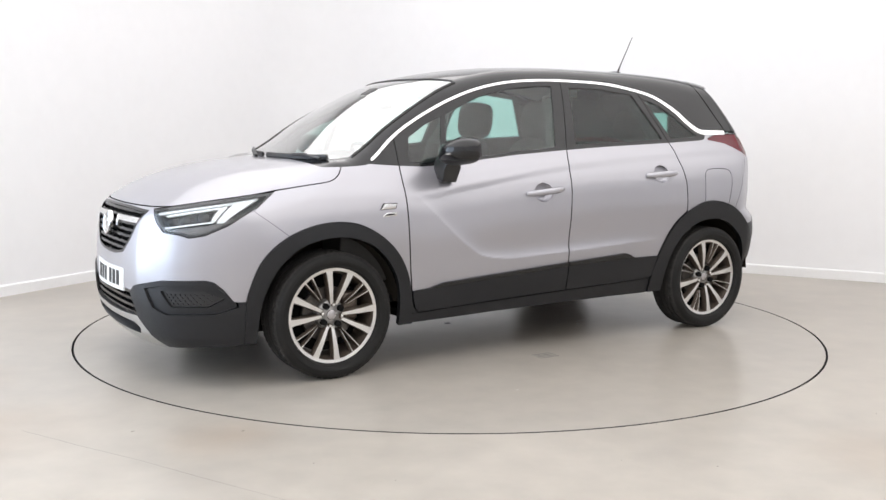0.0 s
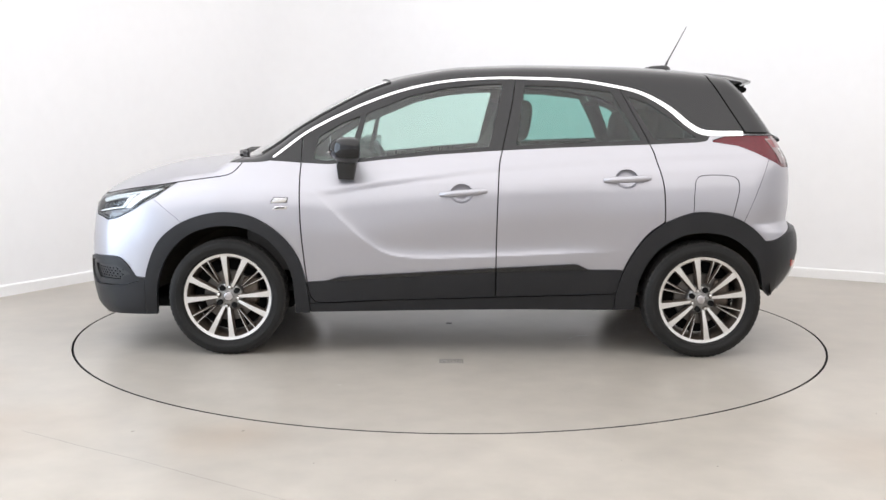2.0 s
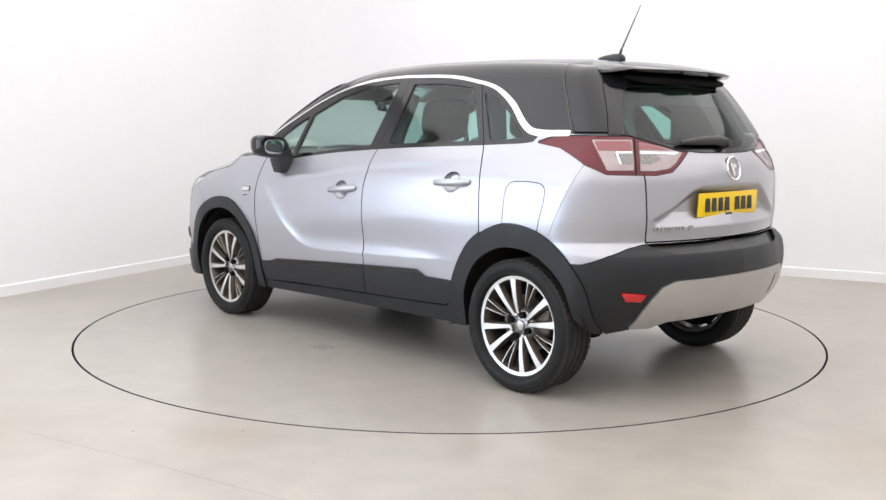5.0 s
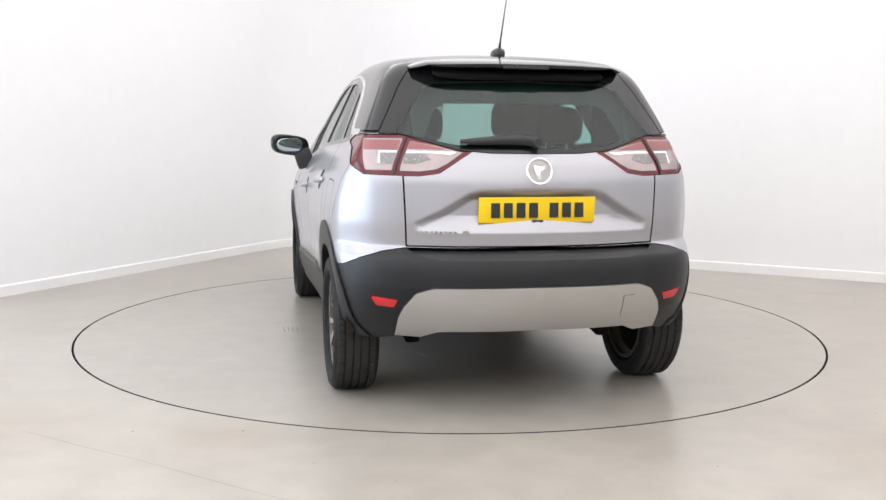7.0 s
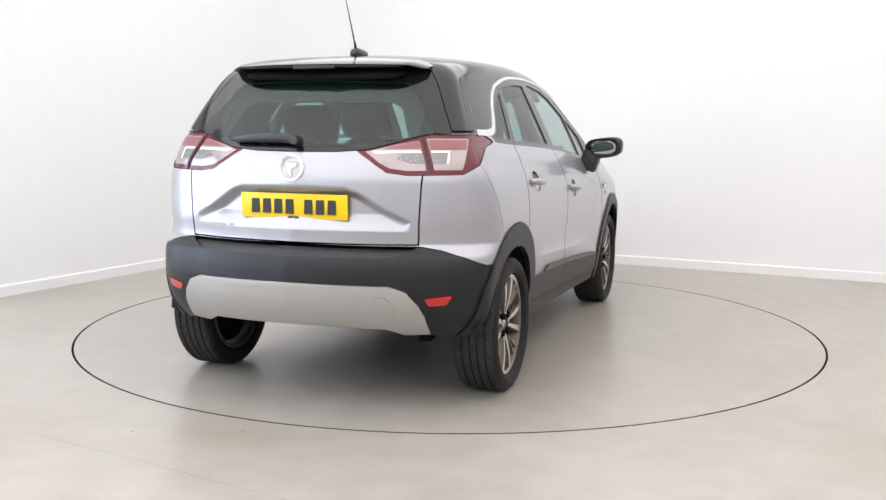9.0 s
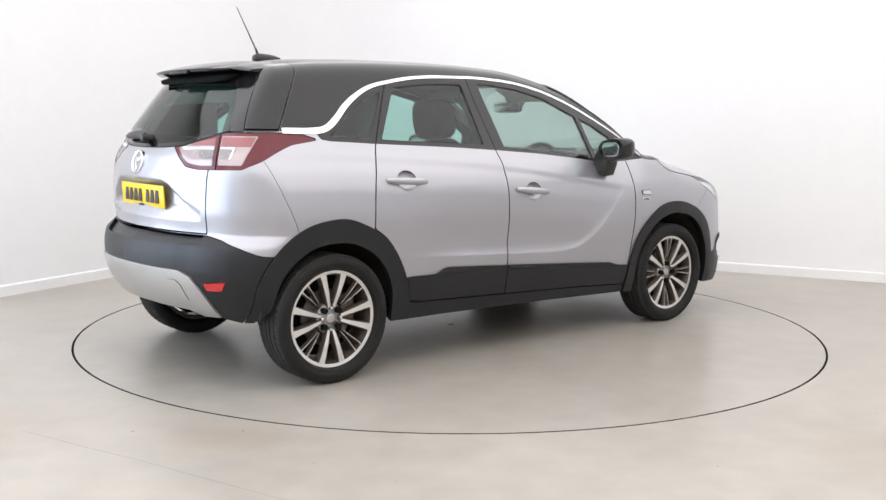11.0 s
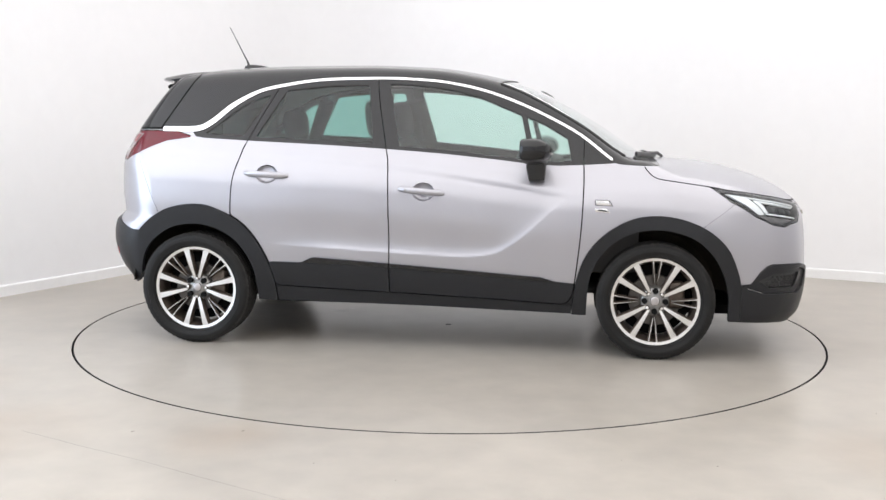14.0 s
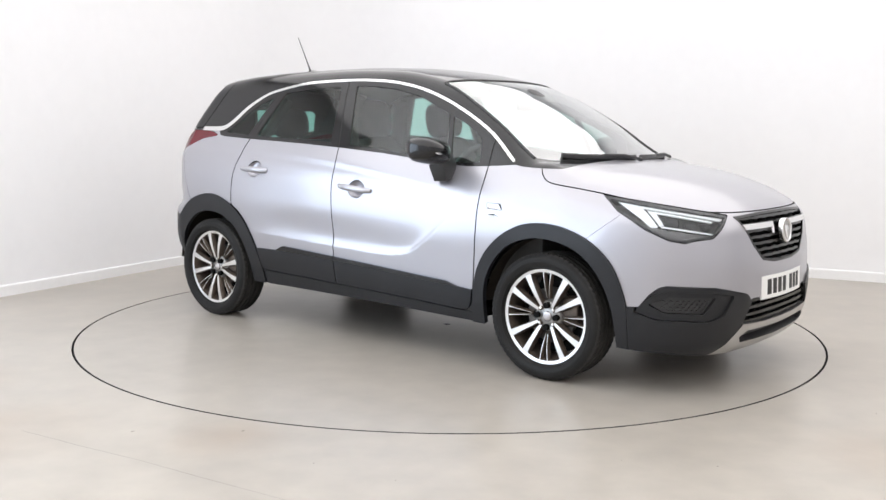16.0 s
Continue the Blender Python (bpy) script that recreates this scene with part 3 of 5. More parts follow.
def sheet_object(name, sheet, material, parent, label="", thick=0.012, lift=0.0, mode="both", inner=None):
    """Builds a skin piece with thickness. mode: both (mirrored, one mesh), left or right."""
    if not len(sheet.T):
        return None
    P = sheet.P + sheet.N * lift
    N, T = sheet.N, sheet.T
    e = np.concatenate([T[:, [0, 1]], T[:, [1, 2]], T[:, [2, 0]]])
    # merge coincident vertices for the search of the border
    key = np.unique(np.round(P, 6), axis=0, return_inverse=True)[1].ravel()
    ek = np.sort(key[e], axis=1)
    _, first, count = np.unique(ek, axis=0, return_index=True, return_counts=True)
    border = e[first[count == 1]]
    if mode == "both":
        border = border[(sheet.P[border[:, 0], 1] > 1e-5) | (sheet.P[border[:, 1], 1] > 1e-5)]
    V, NV, F, M = [P], [N], [T], [np.zeros(len(T), int)]
    if thick:
        Pi = P - N * thick
        n = len(P)
        V.append(Pi), NV.append(-N), F.append(T[:, ::-1] + n), M.append(np.ones(len(T), int))
        ring = np.concatenate([P[border[:, 0]], P[border[:, 1]], Pi[border[:, 1]], Pi[border[:, 0]]])
        k = len(border)
        face_n = np.cross(P[border[:, 1]] - P[border[:, 0]], N[border[:, 0]])
        face_n /= np.linalg.norm(face_n, axis=1)[:, None] + 1e-9
        V.append(ring), NV.append(np.concatenate([face_n] * 4))
        i = np.arange(k) + 2 * n
        quad = np.stack([i + k, i, i + 3 * k, i + 2 * k], 1)
        F += [quad[:, [0, 1, 2]], quad[:, [0, 2, 3]]]
        M += [np.ones(k, int), np.ones(k, int)]
    V, NV, F, M = np.concatenate(V), np.concatenate(NV), np.concatenate(F), np.concatenate(M)
    flip = np.array([1, -1, 1])
    if mode == "right":
        V, NV, F = V * flip, NV * flip, F[:, ::-1]
    if mode == "both":
        n = len(V)
        V, NV, F, M = np.concatenate([V, V * flip]), np.concatenate([NV, NV * flip]), np.concatenate([F, F[:, ::-1] + n]), np.concatenate([M, M])
    _, keep, weld = np.unique(np.round(V, 5), axis=0, return_index=True, return_inverse=True)
    weld = weld.ravel()
    W = weld[F]
    good = (W[:, 0] != W[:, 1]) & (W[:, 1] != W[:, 2]) & (W[:, 0] != W[:, 2])
    F, W, M = F[good], W[good], M[good]
    ob = mesh_object(name, V[keep], W, [material, inner or material], parent, label, M)
    ob.data.normals_split_custom_set([tuple(n) for n in NV[F.ravel()]])
    return ob


def pair(name, sheet, material, parents, label="", **kw):
    """The same piece on both sides, each an object of its own."""
    if not isinstance(parents, (list, tuple)):
        parents = (parents, parents)
    return [sheet_object(name, sheet, material, parents[i], label, mode=("left", "right")[i], **kw) for i in range(2)]


def side_view(poly):
    return lambda x, y, z: sdf(poly, x, z)


def end_view(poly, where=None):
    """An outline in y, z; where: (sign) front or rear half only."""
    return lambda x, y, z: np.maximum(sdf(poly, np.abs(y), z), (0.9 - x) if where == "front" else (x + 0.9))


def top_view(poly, low=0.9):
    return lambda x, y, z: np.maximum(sdf(poly, x, np.abs(y)), low - z)


def both(*fields):
    return lambda x, y, z: np.maximum.reduce([f(x, y, z) for f in fields])


def corner_view(poly, sign):
    """An outline in (y - sign * x, z): seen across a corner of the body; sign +1 front, -1 rear."""
    return lambda x, y, z: np.maximum(sdf(poly, np.abs(y) - sign * x, z), 0.9 - sign * x)


ARCH_F_IN = [(1.68, 0.0)] + bend([(1.68, 0.20), (1.672, 0.36), (1.64, 0.48), (1.58, 0.58), (1.49, 0.66), (1.37, 0.703), (1.25, 0.71), (1.14, 0.685), (1.05, 0.63), (0.97, 0.53), (0.93, 0.41), (0.92, 0.20)]) + [(0.92, 0.0)]
ARCH_F_OUT = [(1.74, 0.0)] + bend([(1.74, 0.30), (1.735, 0.42), (1.71, 0.51), (1.67, 0.60), (1.61, 0.67), (1.52, 0.73), (1.40, 0.772), (1.28, 0.785), (1.16, 0.768), (1.05, 0.712), (0.96, 0.632), (0.90, 0.54), (0.865, 0.43), (0.845, 0.29), (0.84, 0.2)]) + [(0.84, 0.0)]
ARCH_R_IN = [(-0.93, 0.0)] + bend([(-0.93, 0.2), (-0.935, 0.30), (-0.95, 0.43), (-1.0, 0.54), (-1.075, 0.622), (-1.19, 0.68), (-1.31, 0.692), (-1.42, 0.672), (-1.52, 0.612), (-1.59, 0.53), (-1.625, 0.40), (-1.63, 0.2)]) + [(-1.63, 0.0)]
ARCH_R_OUT = [(-0.82, 0.0)] + bend([(-0.82, 0.2), (-0.83, 0.36), (-0.86, 0.47), (-0.92, 0.59), (-0.99, 0.68), (-1.07, 0.74), (-1.19, 0.792), (-1.29, 0.805), (-1.42, 0.785), (-1.52, 0.74), (-1.60, 0.675), (-1.66, 0.60), (-1.70, 0.5), (-1.71, 0.3)]) + [(-1.71, 0.0)]
CHROME_PATH = bend([(1.30, 1.045), (1.10, 1.052), (1.04, 1.078), (0.87, 1.208), (0.68, 1.312), (0.49, 1.396), (0.30, 1.458), (0.10, 1.497), (-0.09, 1.513), (-0.28, 1.517), (-0.60, 1.507), (-0.82, 1.475),
                    (-0.97, 1.438), (-1.11, 1.363), (-1.21, 1.278), (-1.28, 1.235), (-1.36, 1.224), (-1.51, 1.222), (-1.62, 1.218), (-2.4, 1.218)], 5)
UPPER = CHROME_PATH + [(-2.4, 2.0), (1.30, 2.0)]
DLO_LOW = [(1.10, 1.062), (0.89, 1.048), (0.75, 1.042), (0.60, 1.05), (0.45, 1.068), (0.15, 1.098), (-0.16, 1.12), (-0.47, 1.138), (-0.79, 1.152), (-0.99, 1.16), (-1.26, 1.174), (-1.31, 1.182)]
DLO = DLO_LOW + [(-1.40, 1.30), (-1.3, 2.0), (1.2, 2.0)]
LAMP = [(-1.60, 0.848), (-1.2, 0.893), (-0.81, 0.935), (-0.87, 0.865), (-1.02, 0.785), (-1.16, 0.738), (-1.27, 0.726), (-1.33, 0.738), (-1.46, 0.748), (-1.53, 0.79)]
TAILLAMP = [(-0.60, 1.186), (-0.70, 1.212), (-0.84, 1.2155), (-1.19, 1.2145), (-1.40, 1.182), (-1.57, 1.142), (-1.50, 1.09), (-1.44, 1.052), (-1.33, 1.04), (-1.0, 1.045), (-0.96, 1.058), (-0.87, 1.085), (-0.80, 1.125), (-0.73, 1.158), (-0.60, 1.178)]
BONNET = [(2.4, 0.856), (2.1, 0.856), (2.05, 0.858), (1.95, 0.870), (1.8, 0.897), (1.57, 0.938), (1.36, 0.968)] + bend([(1.36, 0.968), (1.28, 0.983), (1.235, 1.015), (1.19, 1.08)]) + [(1.15, 1.4), (2.4, 1.4)]
SCREEN_OUT = [(1.30, -0.1), (1.295, 0.2), (1.25, 0.45), (1.18, 0.60), (1.115, 0.672), (0.80, 0.613), (0.42, 0.535), (0.445, 0.40), (0.475, 0.2), (0.48, -0.1)]
FRONT_DOOR = bend([(0.89, 1.052), (0.893, 0.96), (0.888, 0.78), (0.878, 0.63), (0.858, 0.44), (0.84, 0.34), (0.815, 0.302), (0.78, 0.292)]) + [(0.45, 0.308), (-0.168, 0.328)] + bend([(-0.168, 0.328), (-0.17, 0.72), (-0.18, 1.02), (-0.20, 1.13), (-0.26, 1.4), (-0.285, 1.6)]) + [(0.89, 1.6)]
REAR_DOOR = bend([(-0.168, 0.328), (-0.17, 0.72), (-0.18, 1.02), (-0.20, 1.13), (-0.26, 1.4), (-0.285, 1.6)]) + [(-0.84, 1.6), (-0.85, 1.46)] + bend([(-0.85, 1.46), (-0.995, 1.17), (-1.03, 1.07), (-1.065, 0.93), (-1.075, 0.745)]) + bend([(-1.07, 0.745), (-0.99, 0.685), (-0.92, 0.595), (-0.86, 0.475), (-0.835, 0.365)]) + [(-0.80, 0.35), (-0.64, 0.343)]
CLAD_STRIP = [(0.752, 0.416), (0.672, 0.439), (0.14, 0.473), (-0.154, 0.491), (-0.59, 0.516), (-0.612, 0.514), (-0.673, 0.487), (-0.154, 0.471), (0.672, 0.419)]
DOOR_CLAD = [(0.95, 0.405), (0.838, 0.409), (0.752, 0.416), (0.672, 0.439), (0.14, 0.473), (-0.154, 0.491), (-0.59, 0.516), (-0.612, 0.514), (-0.673, 0.485), (-0.839, 0.485), (-1.0, 0.46), (-1.0, 0.1), (0.95, 0.1)]
SILL = [(0.95, 0.285), (0.78, 0.287), (0.45, 0.303), (-0.168, 0.323), (-0.64, 0.338), (-0.84, 0.345), (-1.0, 0.36), (-1.0, 0.0), (0.95, 0.0)]
FUEL = bend([(-1.225, 0.74), (-1.23, 0.93), (-1.245, 0.985), (-1.29, 1.0), (-1.40, 1.0), (-1.455, 0.985), (-1.47, 0.93), (-1.45, 0.83), (-1.43, 0.74)])
GLASS_FD = [(0.60, 1.068), (0.545, 1.315), (0.30, 1.418), (0.10, 1.463), (-0.09, 1.482), (-0.205, 1.486), (-0.125, 1.14), (0.15, 1.117), (0.45, 1.086)]
GLASS_FQ = [(0.825, 1.07), (0.80, 1.19), (0.68, 1.262), (0.575, 1.305), (0.635, 1.066), (0.75, 1.06)]
GLASS_RD = [(-0.325, 1.478), (-0.55, 1.474), (-0.80, 1.448), (-0.955, 1.182), (-0.275, 1.152)]
GLASS_RQ = [(-0.885, 1.425), (-1.0, 1.385), (-1.10, 1.318), (-1.20, 1.236), (-1.262, 1.198), (-1.03, 1.186)]
BUMPER_R = [(-0.2, 0.738), (0.57, 0.735), (0.66, 0.72), (0.75, 0.69), (0.82, 0.65), (1.2, 0.60), (1.2, 0.0), (-0.2, 0.0)]
SKID_R = [(-0.2, 0.578), (0.46, 0.572), (0.53, 0.548), (0.575, 0.49), (0.595, 0.44), (0.60, 0.352), (0.49, 0.345), (0.42, 0.375), (-0.2, 0.383)]
FOG_R = [(0.715, 0.532), (0.60, 0.518), (0.615, 0.483), (0.685, 0.488)]
TAILGATE = [(-0.2, 0.742), (0.558, 0.742), (0.572, 1.04), (0.575, 1.217), (0.66, 1.225), (0.55, 1.43), (0.505, 1.495), (0.40, 1.54), (-0.2, 1.56)]
GATE_SIDE = [(-1.35, 1.526), (-1.33, 1.7), (-2.4, 1.7), (-2.4, 1.228), (-1.526, 1.228)]
PANE_R = [(-0.2, 1.46), (0.40, 1.445), (0.455, 1.42), (0.52, 1.32), (0.59, 1.222), (0.565, 1.219), (0.33, 1.168), (0.2, 1.158), (-0.2, 1.153)]
GLASS_R = [(-0.2, 1.40), (0.36, 1.395), (0.41, 1.37), (0.445, 1.30), (0.475, 1.235), (0.46, 1.215), (0.33, 1.185), (-0.2, 1.18)]
BACKGLASS = [(-0.2, 1.56), (0.40, 1.54), (0.505, 1.495), (0.55, 1.43), (0.66, 1.219), (0.575, 1.219), (0.34, 1.15), (0.2, 1.138), (-0.2, 1.133)]
CLAD_F = [(0.36, 0.44), (0.40, 0.478), (0.50, 0.50), (0.60, 0.522), (0.75, 0.53), (0.80, 0.50), (0.84, 0.44), (1.0, 0.40), (1.0, 0.0), (0.58, 0.0), (0.555, 0.2), (0.44, 0.31)]
CLAD_F_SIDE = [(2.4, 0.56), (1.93, 0.545), (1.88, 0.525), (1.835, 0.485), (1.79, 0.425), (1.70, 0.42), (1.5, 0.42), (1.5, 0.0), (2.4, 0.0)]
PAD_F = [(0.50, 0.476), (0.60, 0.496), (0.74, 0.503), (0.775, 0.49), (0.80, 0.44), (0.80, 0.40), (0.77, 0.372), (0.62, 0.362), (0.55, 0.39)]
INSET_F = [(0.59, 0.472), (0.745, 0.478), (0.785, 0.44), (0.755, 0.403), (0.64, 0.398)]
GRILLE = [(-0.2, 0.852), (0.2, 0.85), (0.435, 0.84), (0.385, 0.77), (0.335, 0.70), (0.25, 0.625), (0.12, 0.605), (-0.2, 0.60)]
LOWER_GRILLE = [(-0.2, 0.442), (0.345, 0.45), (0.40, 0.385), (0.415, 0.335), (0.2, 0.325), (-0.2, 0.322)]
SKID_F = [(-0.2, 0.322), (0.2, 0.325), (0.415, 0.335), (0.44, 0.31), (0.555, 0.2), (0.60, 0.15), (-0.2, 0.1)]
SLOT_F = [(-0.2, 0.287), (0.36, 0.297), (0.42, 0.272), (0.40, 0.245), (-0.2, 0.232)]


CUPS = {"front": (0.022, 0.893), "rear": (-0.865, 0.977)}


def level(a, b):
    return lambda x, y, z: np.maximum(a - z, z - b)


def build_shell():
    s = Sheet(*make_skin())
    s = s.cut(lambda x, y, z: UNDER(x) - z)[0]
    for poly in (ARCH_F_IN, ARCH_R_IN):
        s = s.take(both(side_view(poly), lambda x, y, z: 0.3 - y))[1]
    arch_f, s = s.take(both(side_view(ARCH_F_OUT), lambda x, y, z: 0.3 - y), 0.001)
    arch_r, s = s.take(both(side_view(ARCH_R_OUT), lambda x, y, z: 0.3 - y), 0.001)
    arch_r = arch_r.take(lambda x, y, z: np.maximum(x + 1.45, z - 0.335 - 1.2 * np.clip(x + 1.68, 0, 1)))[1]
    pair("arch_trim", arch_f, CLAD, CAR, "dark grey plastic wheel arch trim", lift=0.012, thick=0.03)
    pair("arch_trim", arch_r, CLAD, CAR, "dark grey plastic wheel arch trim", lift=0.010, thick=0.03)
    # glazing bar and all above it
    upper, lower = s.cut(side_view(UPPER))
    trim_zone = both(lambda x, y, z: np.maximum(x - 1.045, -1.512 - x), lambda x, y, z: 0.3 - y)
    hi, upper = upper.take(both(trim_zone, lambda x, y, z: -sdf(UPPER, x, z) - curve((-1.5, 0.014), (-0.9, 0.009), (0.2, 0.0065), (1.1, 0.0065))(x)))
    lo, lower = lower.take(both(trim_zone, lambda x, y, z: sdf(UPPER, x, z) - curve((-1.5, 0.012), (-1.2, 0.018), (-0.9, 0.0075), (0.2, 0.006), (1.1, 0.006))(x)))
    pair("window_trim", hi.join(lo), CHROME, CAR, "bright chrome trim over the side windows", lift=0.003, thick=0.008)
    # windscreen
    screen, upper = upper.take(top_view(SCREEN_OUT, 1.04))
    more, lower = lower.take(top_view(SCREEN_OUT, 1.04))
    ws = sheet_object("windscreen", screen.join(more), SCREEN, CAR, "windscreen glass with boosted reflection", thick=0)
    # tailgate
    glass_zone, upper = upper.take(end_view(BACKGLASS, "rear"), 0.002)
    glass_low, lower = lower.take(end_view(BACKGLASS, "rear"), 0.002)
    glass_zone = glass_zone.join(glass_low)
    pane, frit = glass_zone.take(end_view(PANE_R, "rear"))
    lining = glass_zone.take(end_view(GLASS_R, "rear"))[1]
    side_blade, upper = upper.take(both(side_view(GATE_SIDE), lambda x, y, z: 0.40 - y), 0.004)
    # roof, pillars
    sheet_object("roof", upper, GLOSS, CAR, "gloss black roof and pillars", thick=0.02, inner=HEADLINER)
    # side windows
    dlo, lower = lower.take(both(side_view(DLO), lambda x, y, z: 0.3 - y), 0.0)
    # lamps
    head, lower = lower.take(corner_view(LAMP, 1), 0.002)
    tail, lower = lower.take(corner_view(TAILLAMP, -1), 0.0015)
    # bonnet and scuttle
    bonnet, lower = lower.take(both(side_view(BONNET), lambda x, y, z: 1.185 + 0.11 * (1 - (y / 0.7) ** 2) - x), 0.0025)
    scuttle, lower = lower.take(both(lambda x, y, z: 1.055 - z, lambda x, y, z: 1.1 - x, lambda x, y, z: y - 0.74))
    sheet_object("scuttle_panel", scuttle, BLACK, CAR, "black plastic scuttle below the windscreen", thick=0.01, lift=-0.012)
    sheet_object("bonnet", bonnet, PAINT, CAR, "silver bonnet", inner=LINER)
    # front end
    grille, lower = lower.take(end_view(GRILLE, "front"))
    lower_grille, lower = lower.take(end_view(LOWER_GRILLE, "front"))
    skid_f, lower = lower.take(end_view(SKID_F, "front"), 0.001)
    clad_f, lower = lower.take(both(end_view(CLAD_F, "front"), side_view(CLAD_F_SIDE)), 0.001)
    inset, clad_f = clad_f.take(end_view(INSET_F, "front"), 0.001)
    pad, clad_f = clad_f.take(end_view(PAD_F, "front"), 0.001)
    # rear end
    skid_r, lower = lower.take(end_view(SKID_R, "rear"), 0.001)
    fog_r, lower = lower.take(end_view(FOG_R, "rear"), 0.001)
    bumper_r, lower = lower.take(both(end_view(BUMPER_R, "rear"), lambda x, y, z: x + 1.4), 0.0015)
    bumper_r = bumper_r.take(end_view([(-0.2, 0.384), (0.42, 0.376), (0.49, 0.346), (0.49, 0.2), (-0.2, 0.2)], "rear"))[1]
    ledge, bumper_r = bumper_r.take(end_view([(-0.2, 0.80), (0.575, 0.80), (0.55, 0.728), (0.49, 0.70), (0.42, 0.69), (-0.2, 0.688)], "rear"), 0.001)
    gate, lower = lower.take(end_view(TAILGATE, "rear"), 0.0036)
    # doors, sills, flap
    whole = lower.join(dlo)
    sill, lower = lower.take(both(side_view(SILL), lambda x, y, z: 0.3 - y), 0.0015)
    doors = []
    for poly, tag in ((FRONT_DOOR, "front"), (REAR_DOOR, "rear")):
        d, lower = lower.take(both(side_view(poly), lambda x, y, z: 0.3 - y), 0.0034)
        clad, d = d.take(side_view(DOOR_CLAD))
        hx, hz = CUPS[tag]
        d = d.take(lambda x, y, z: (np.sqrt(((x - hx) / 0.061) ** 2 + ((z - hz) / 0.051) ** 2) - 1) * 0.05)[1]
        frame_, dlo = dlo.take(side_view(poly), 0.0025)
        obs = pair("%s_door" % tag, d, PAINT, CAR, "silver %s door with dark lower cladding" % tag, inner=TRIM, thick=0.02)
        strip, clad = clad.take(side_view(CLAD_STRIP))
        pair("cladding", clad, CLAD, obs, "dark grey plastic", lift=0.008, thick=0.02)
        pair("cladding_strip", strip, GRILLEBLACK, obs, "smooth black strip along the top of the cladding", lift=0.013, thick=0.022)
        doors.append(obs)
        for g, m, nm in (((GLASS_FD, CLEAR, "window"), (GLASS_FQ, CLEAR, "quarter_window")) if tag == "front" else ((GLASS_RD, PRIVACY, "window"),)):
            gl, frame_ = frame_.take(side_view(g))
            pair(nm, gl, m, obs, "green-tinted glass" if tag == "front" else "dark privacy glass", thick=0, lift=-0.006)
        pair("window_frame", frame_, GLOSS, obs, "gloss black", thick=0.02, inner=TRIM)
    gl, dlo = dlo.take(side_view(GLASS_RQ))
    pair("rear_quarter_window", gl, PRIVACY, CAR, "dark privacy glass", thick=0, lift=-0.004)
    fore, dlo = dlo.take(lambda x, y, z: 0.3 - x)
    pair("fixed_corner_panel", fore, GLOSS, CAR, "gloss black", thick=0.02, inner=TRIM)
    pair("window_surround", dlo, GLOSS, CAR, "gloss black", thick=0.02, inner=TRIM)
    ends, lower = lower.take(lambda x, y, z: np.maximum.reduce([z - 0.405, np.abs(x) - 1.0, 0.3 - y]))
    pair("sill_end", ends, CLAD, CAR, "dark grey plastic sill end", thick=0.02)
    # bumper skin meets the wing along a sloping joint
    bump_f, lower = lower.take(lambda x, y, z: np.maximum(1.70 + (0.86 - z) * -1.3 - x, z - 0.9), 0.0012)
    quarter_r, lower = lower.take(lambda x, y, z: np.maximum(x + 1.50 + (z - 0.75) * 0.42, 0.5 - z), 0.001)
    sheet_object("front_bumper", bump_f, PAINT, CAR, "silver front bumper", inner=LINER)
    pair("rear_corner_panel", quarter_r, PAINT, CAR, "silver rear corner panel", inner=LINER)
    wing, lower = lower.take(lambda x, y, z: 0.2 - x)
    pair("front_wing", wing, PAINT, CAR, "silver front wing", inner=LINER)
    # the fuel flap sits in one side only
    sheet_object("rear_quarter_panel", lower, PAINT, CAR, "silver rear quarter panel", mode="right", inner=LINER)
    flap, lower = lower.take(both(side_view(FUEL), lambda x, y, z: 0.3 - y), 0.0018)
    quarter = sheet_object("rear_quarter_panel", lower, PAINT, CAR, "silver rear quarter panel with a fuel flap", mode="left", inner=LINER)
    sheet_object("fuel_flap", flap, PAINT, quarter, "silver fuel flap", mode="left", inner=LINER)
    pair("sill", sill, CLAD, CAR, "dark grey plastic sill", thick=0.02)
    # lining behind the joints
    liner = whole.cut(lambda x, y, z: np.maximum(z - BELT(x) + 0.03, -z))[0]
    sheet_object("inner_panel", liner, LINER, CAR, "dark inner panel behind the joints", thick=0, lift=-0.035)
    tailgate = sheet_object("tailgate", gate, PAINT, CAR, "silver tailgate with a recess for the plate", inner=TRIM, thick=0.02)
    sheet_object("rear_window", pane, PRIVACY, tailgate, "dark privacy glass", thick=0, lift=0.0)
    pair("tailgate_side", side_blade, GLOSS, tailgate, "gloss black side of the tailgate", thick=0.015, inner=LINER)
    sheet_object("tailgate_lining", lining, TRIM, tailgate, "dark grey inner lining round the rear window", thick=0.01, lift=-0.06)
    sheet_object("rear_window_surround", frit, GLOSS, tailgate, "gloss black", thick=0.012, inner=TRIM)
    bumper = sheet_object("rear_bumper", bumper_r, CLAD, CAR, "dark grey plastic rear bumper", thick=0.02)
    sheet_object("bumper_step", ledge, BLACK, bumper, "black recessed step under the tailgate", lift=-0.02, thick=0.01)
    sheet_object("rear_skid_plate", skid_r, SKID, bumper, "silver painted skid plate", lift=0.010, thick=0.03)
    sheet_object("tow_cover", skid_r.take(end_view([(0.385, 0.525), (0.44, 0.525), (0.465, 0.50), (0.475, 0.43), (0.385, 0.43)], "rear"))[0], SKID, bumper, "small towing eye cover", lift=0.0125, thick=0.004, mode="right", inner=LINER)
    pair("rear_reflector", fog_r, REFLECT, bumper, "red reflector", lift=0.003)
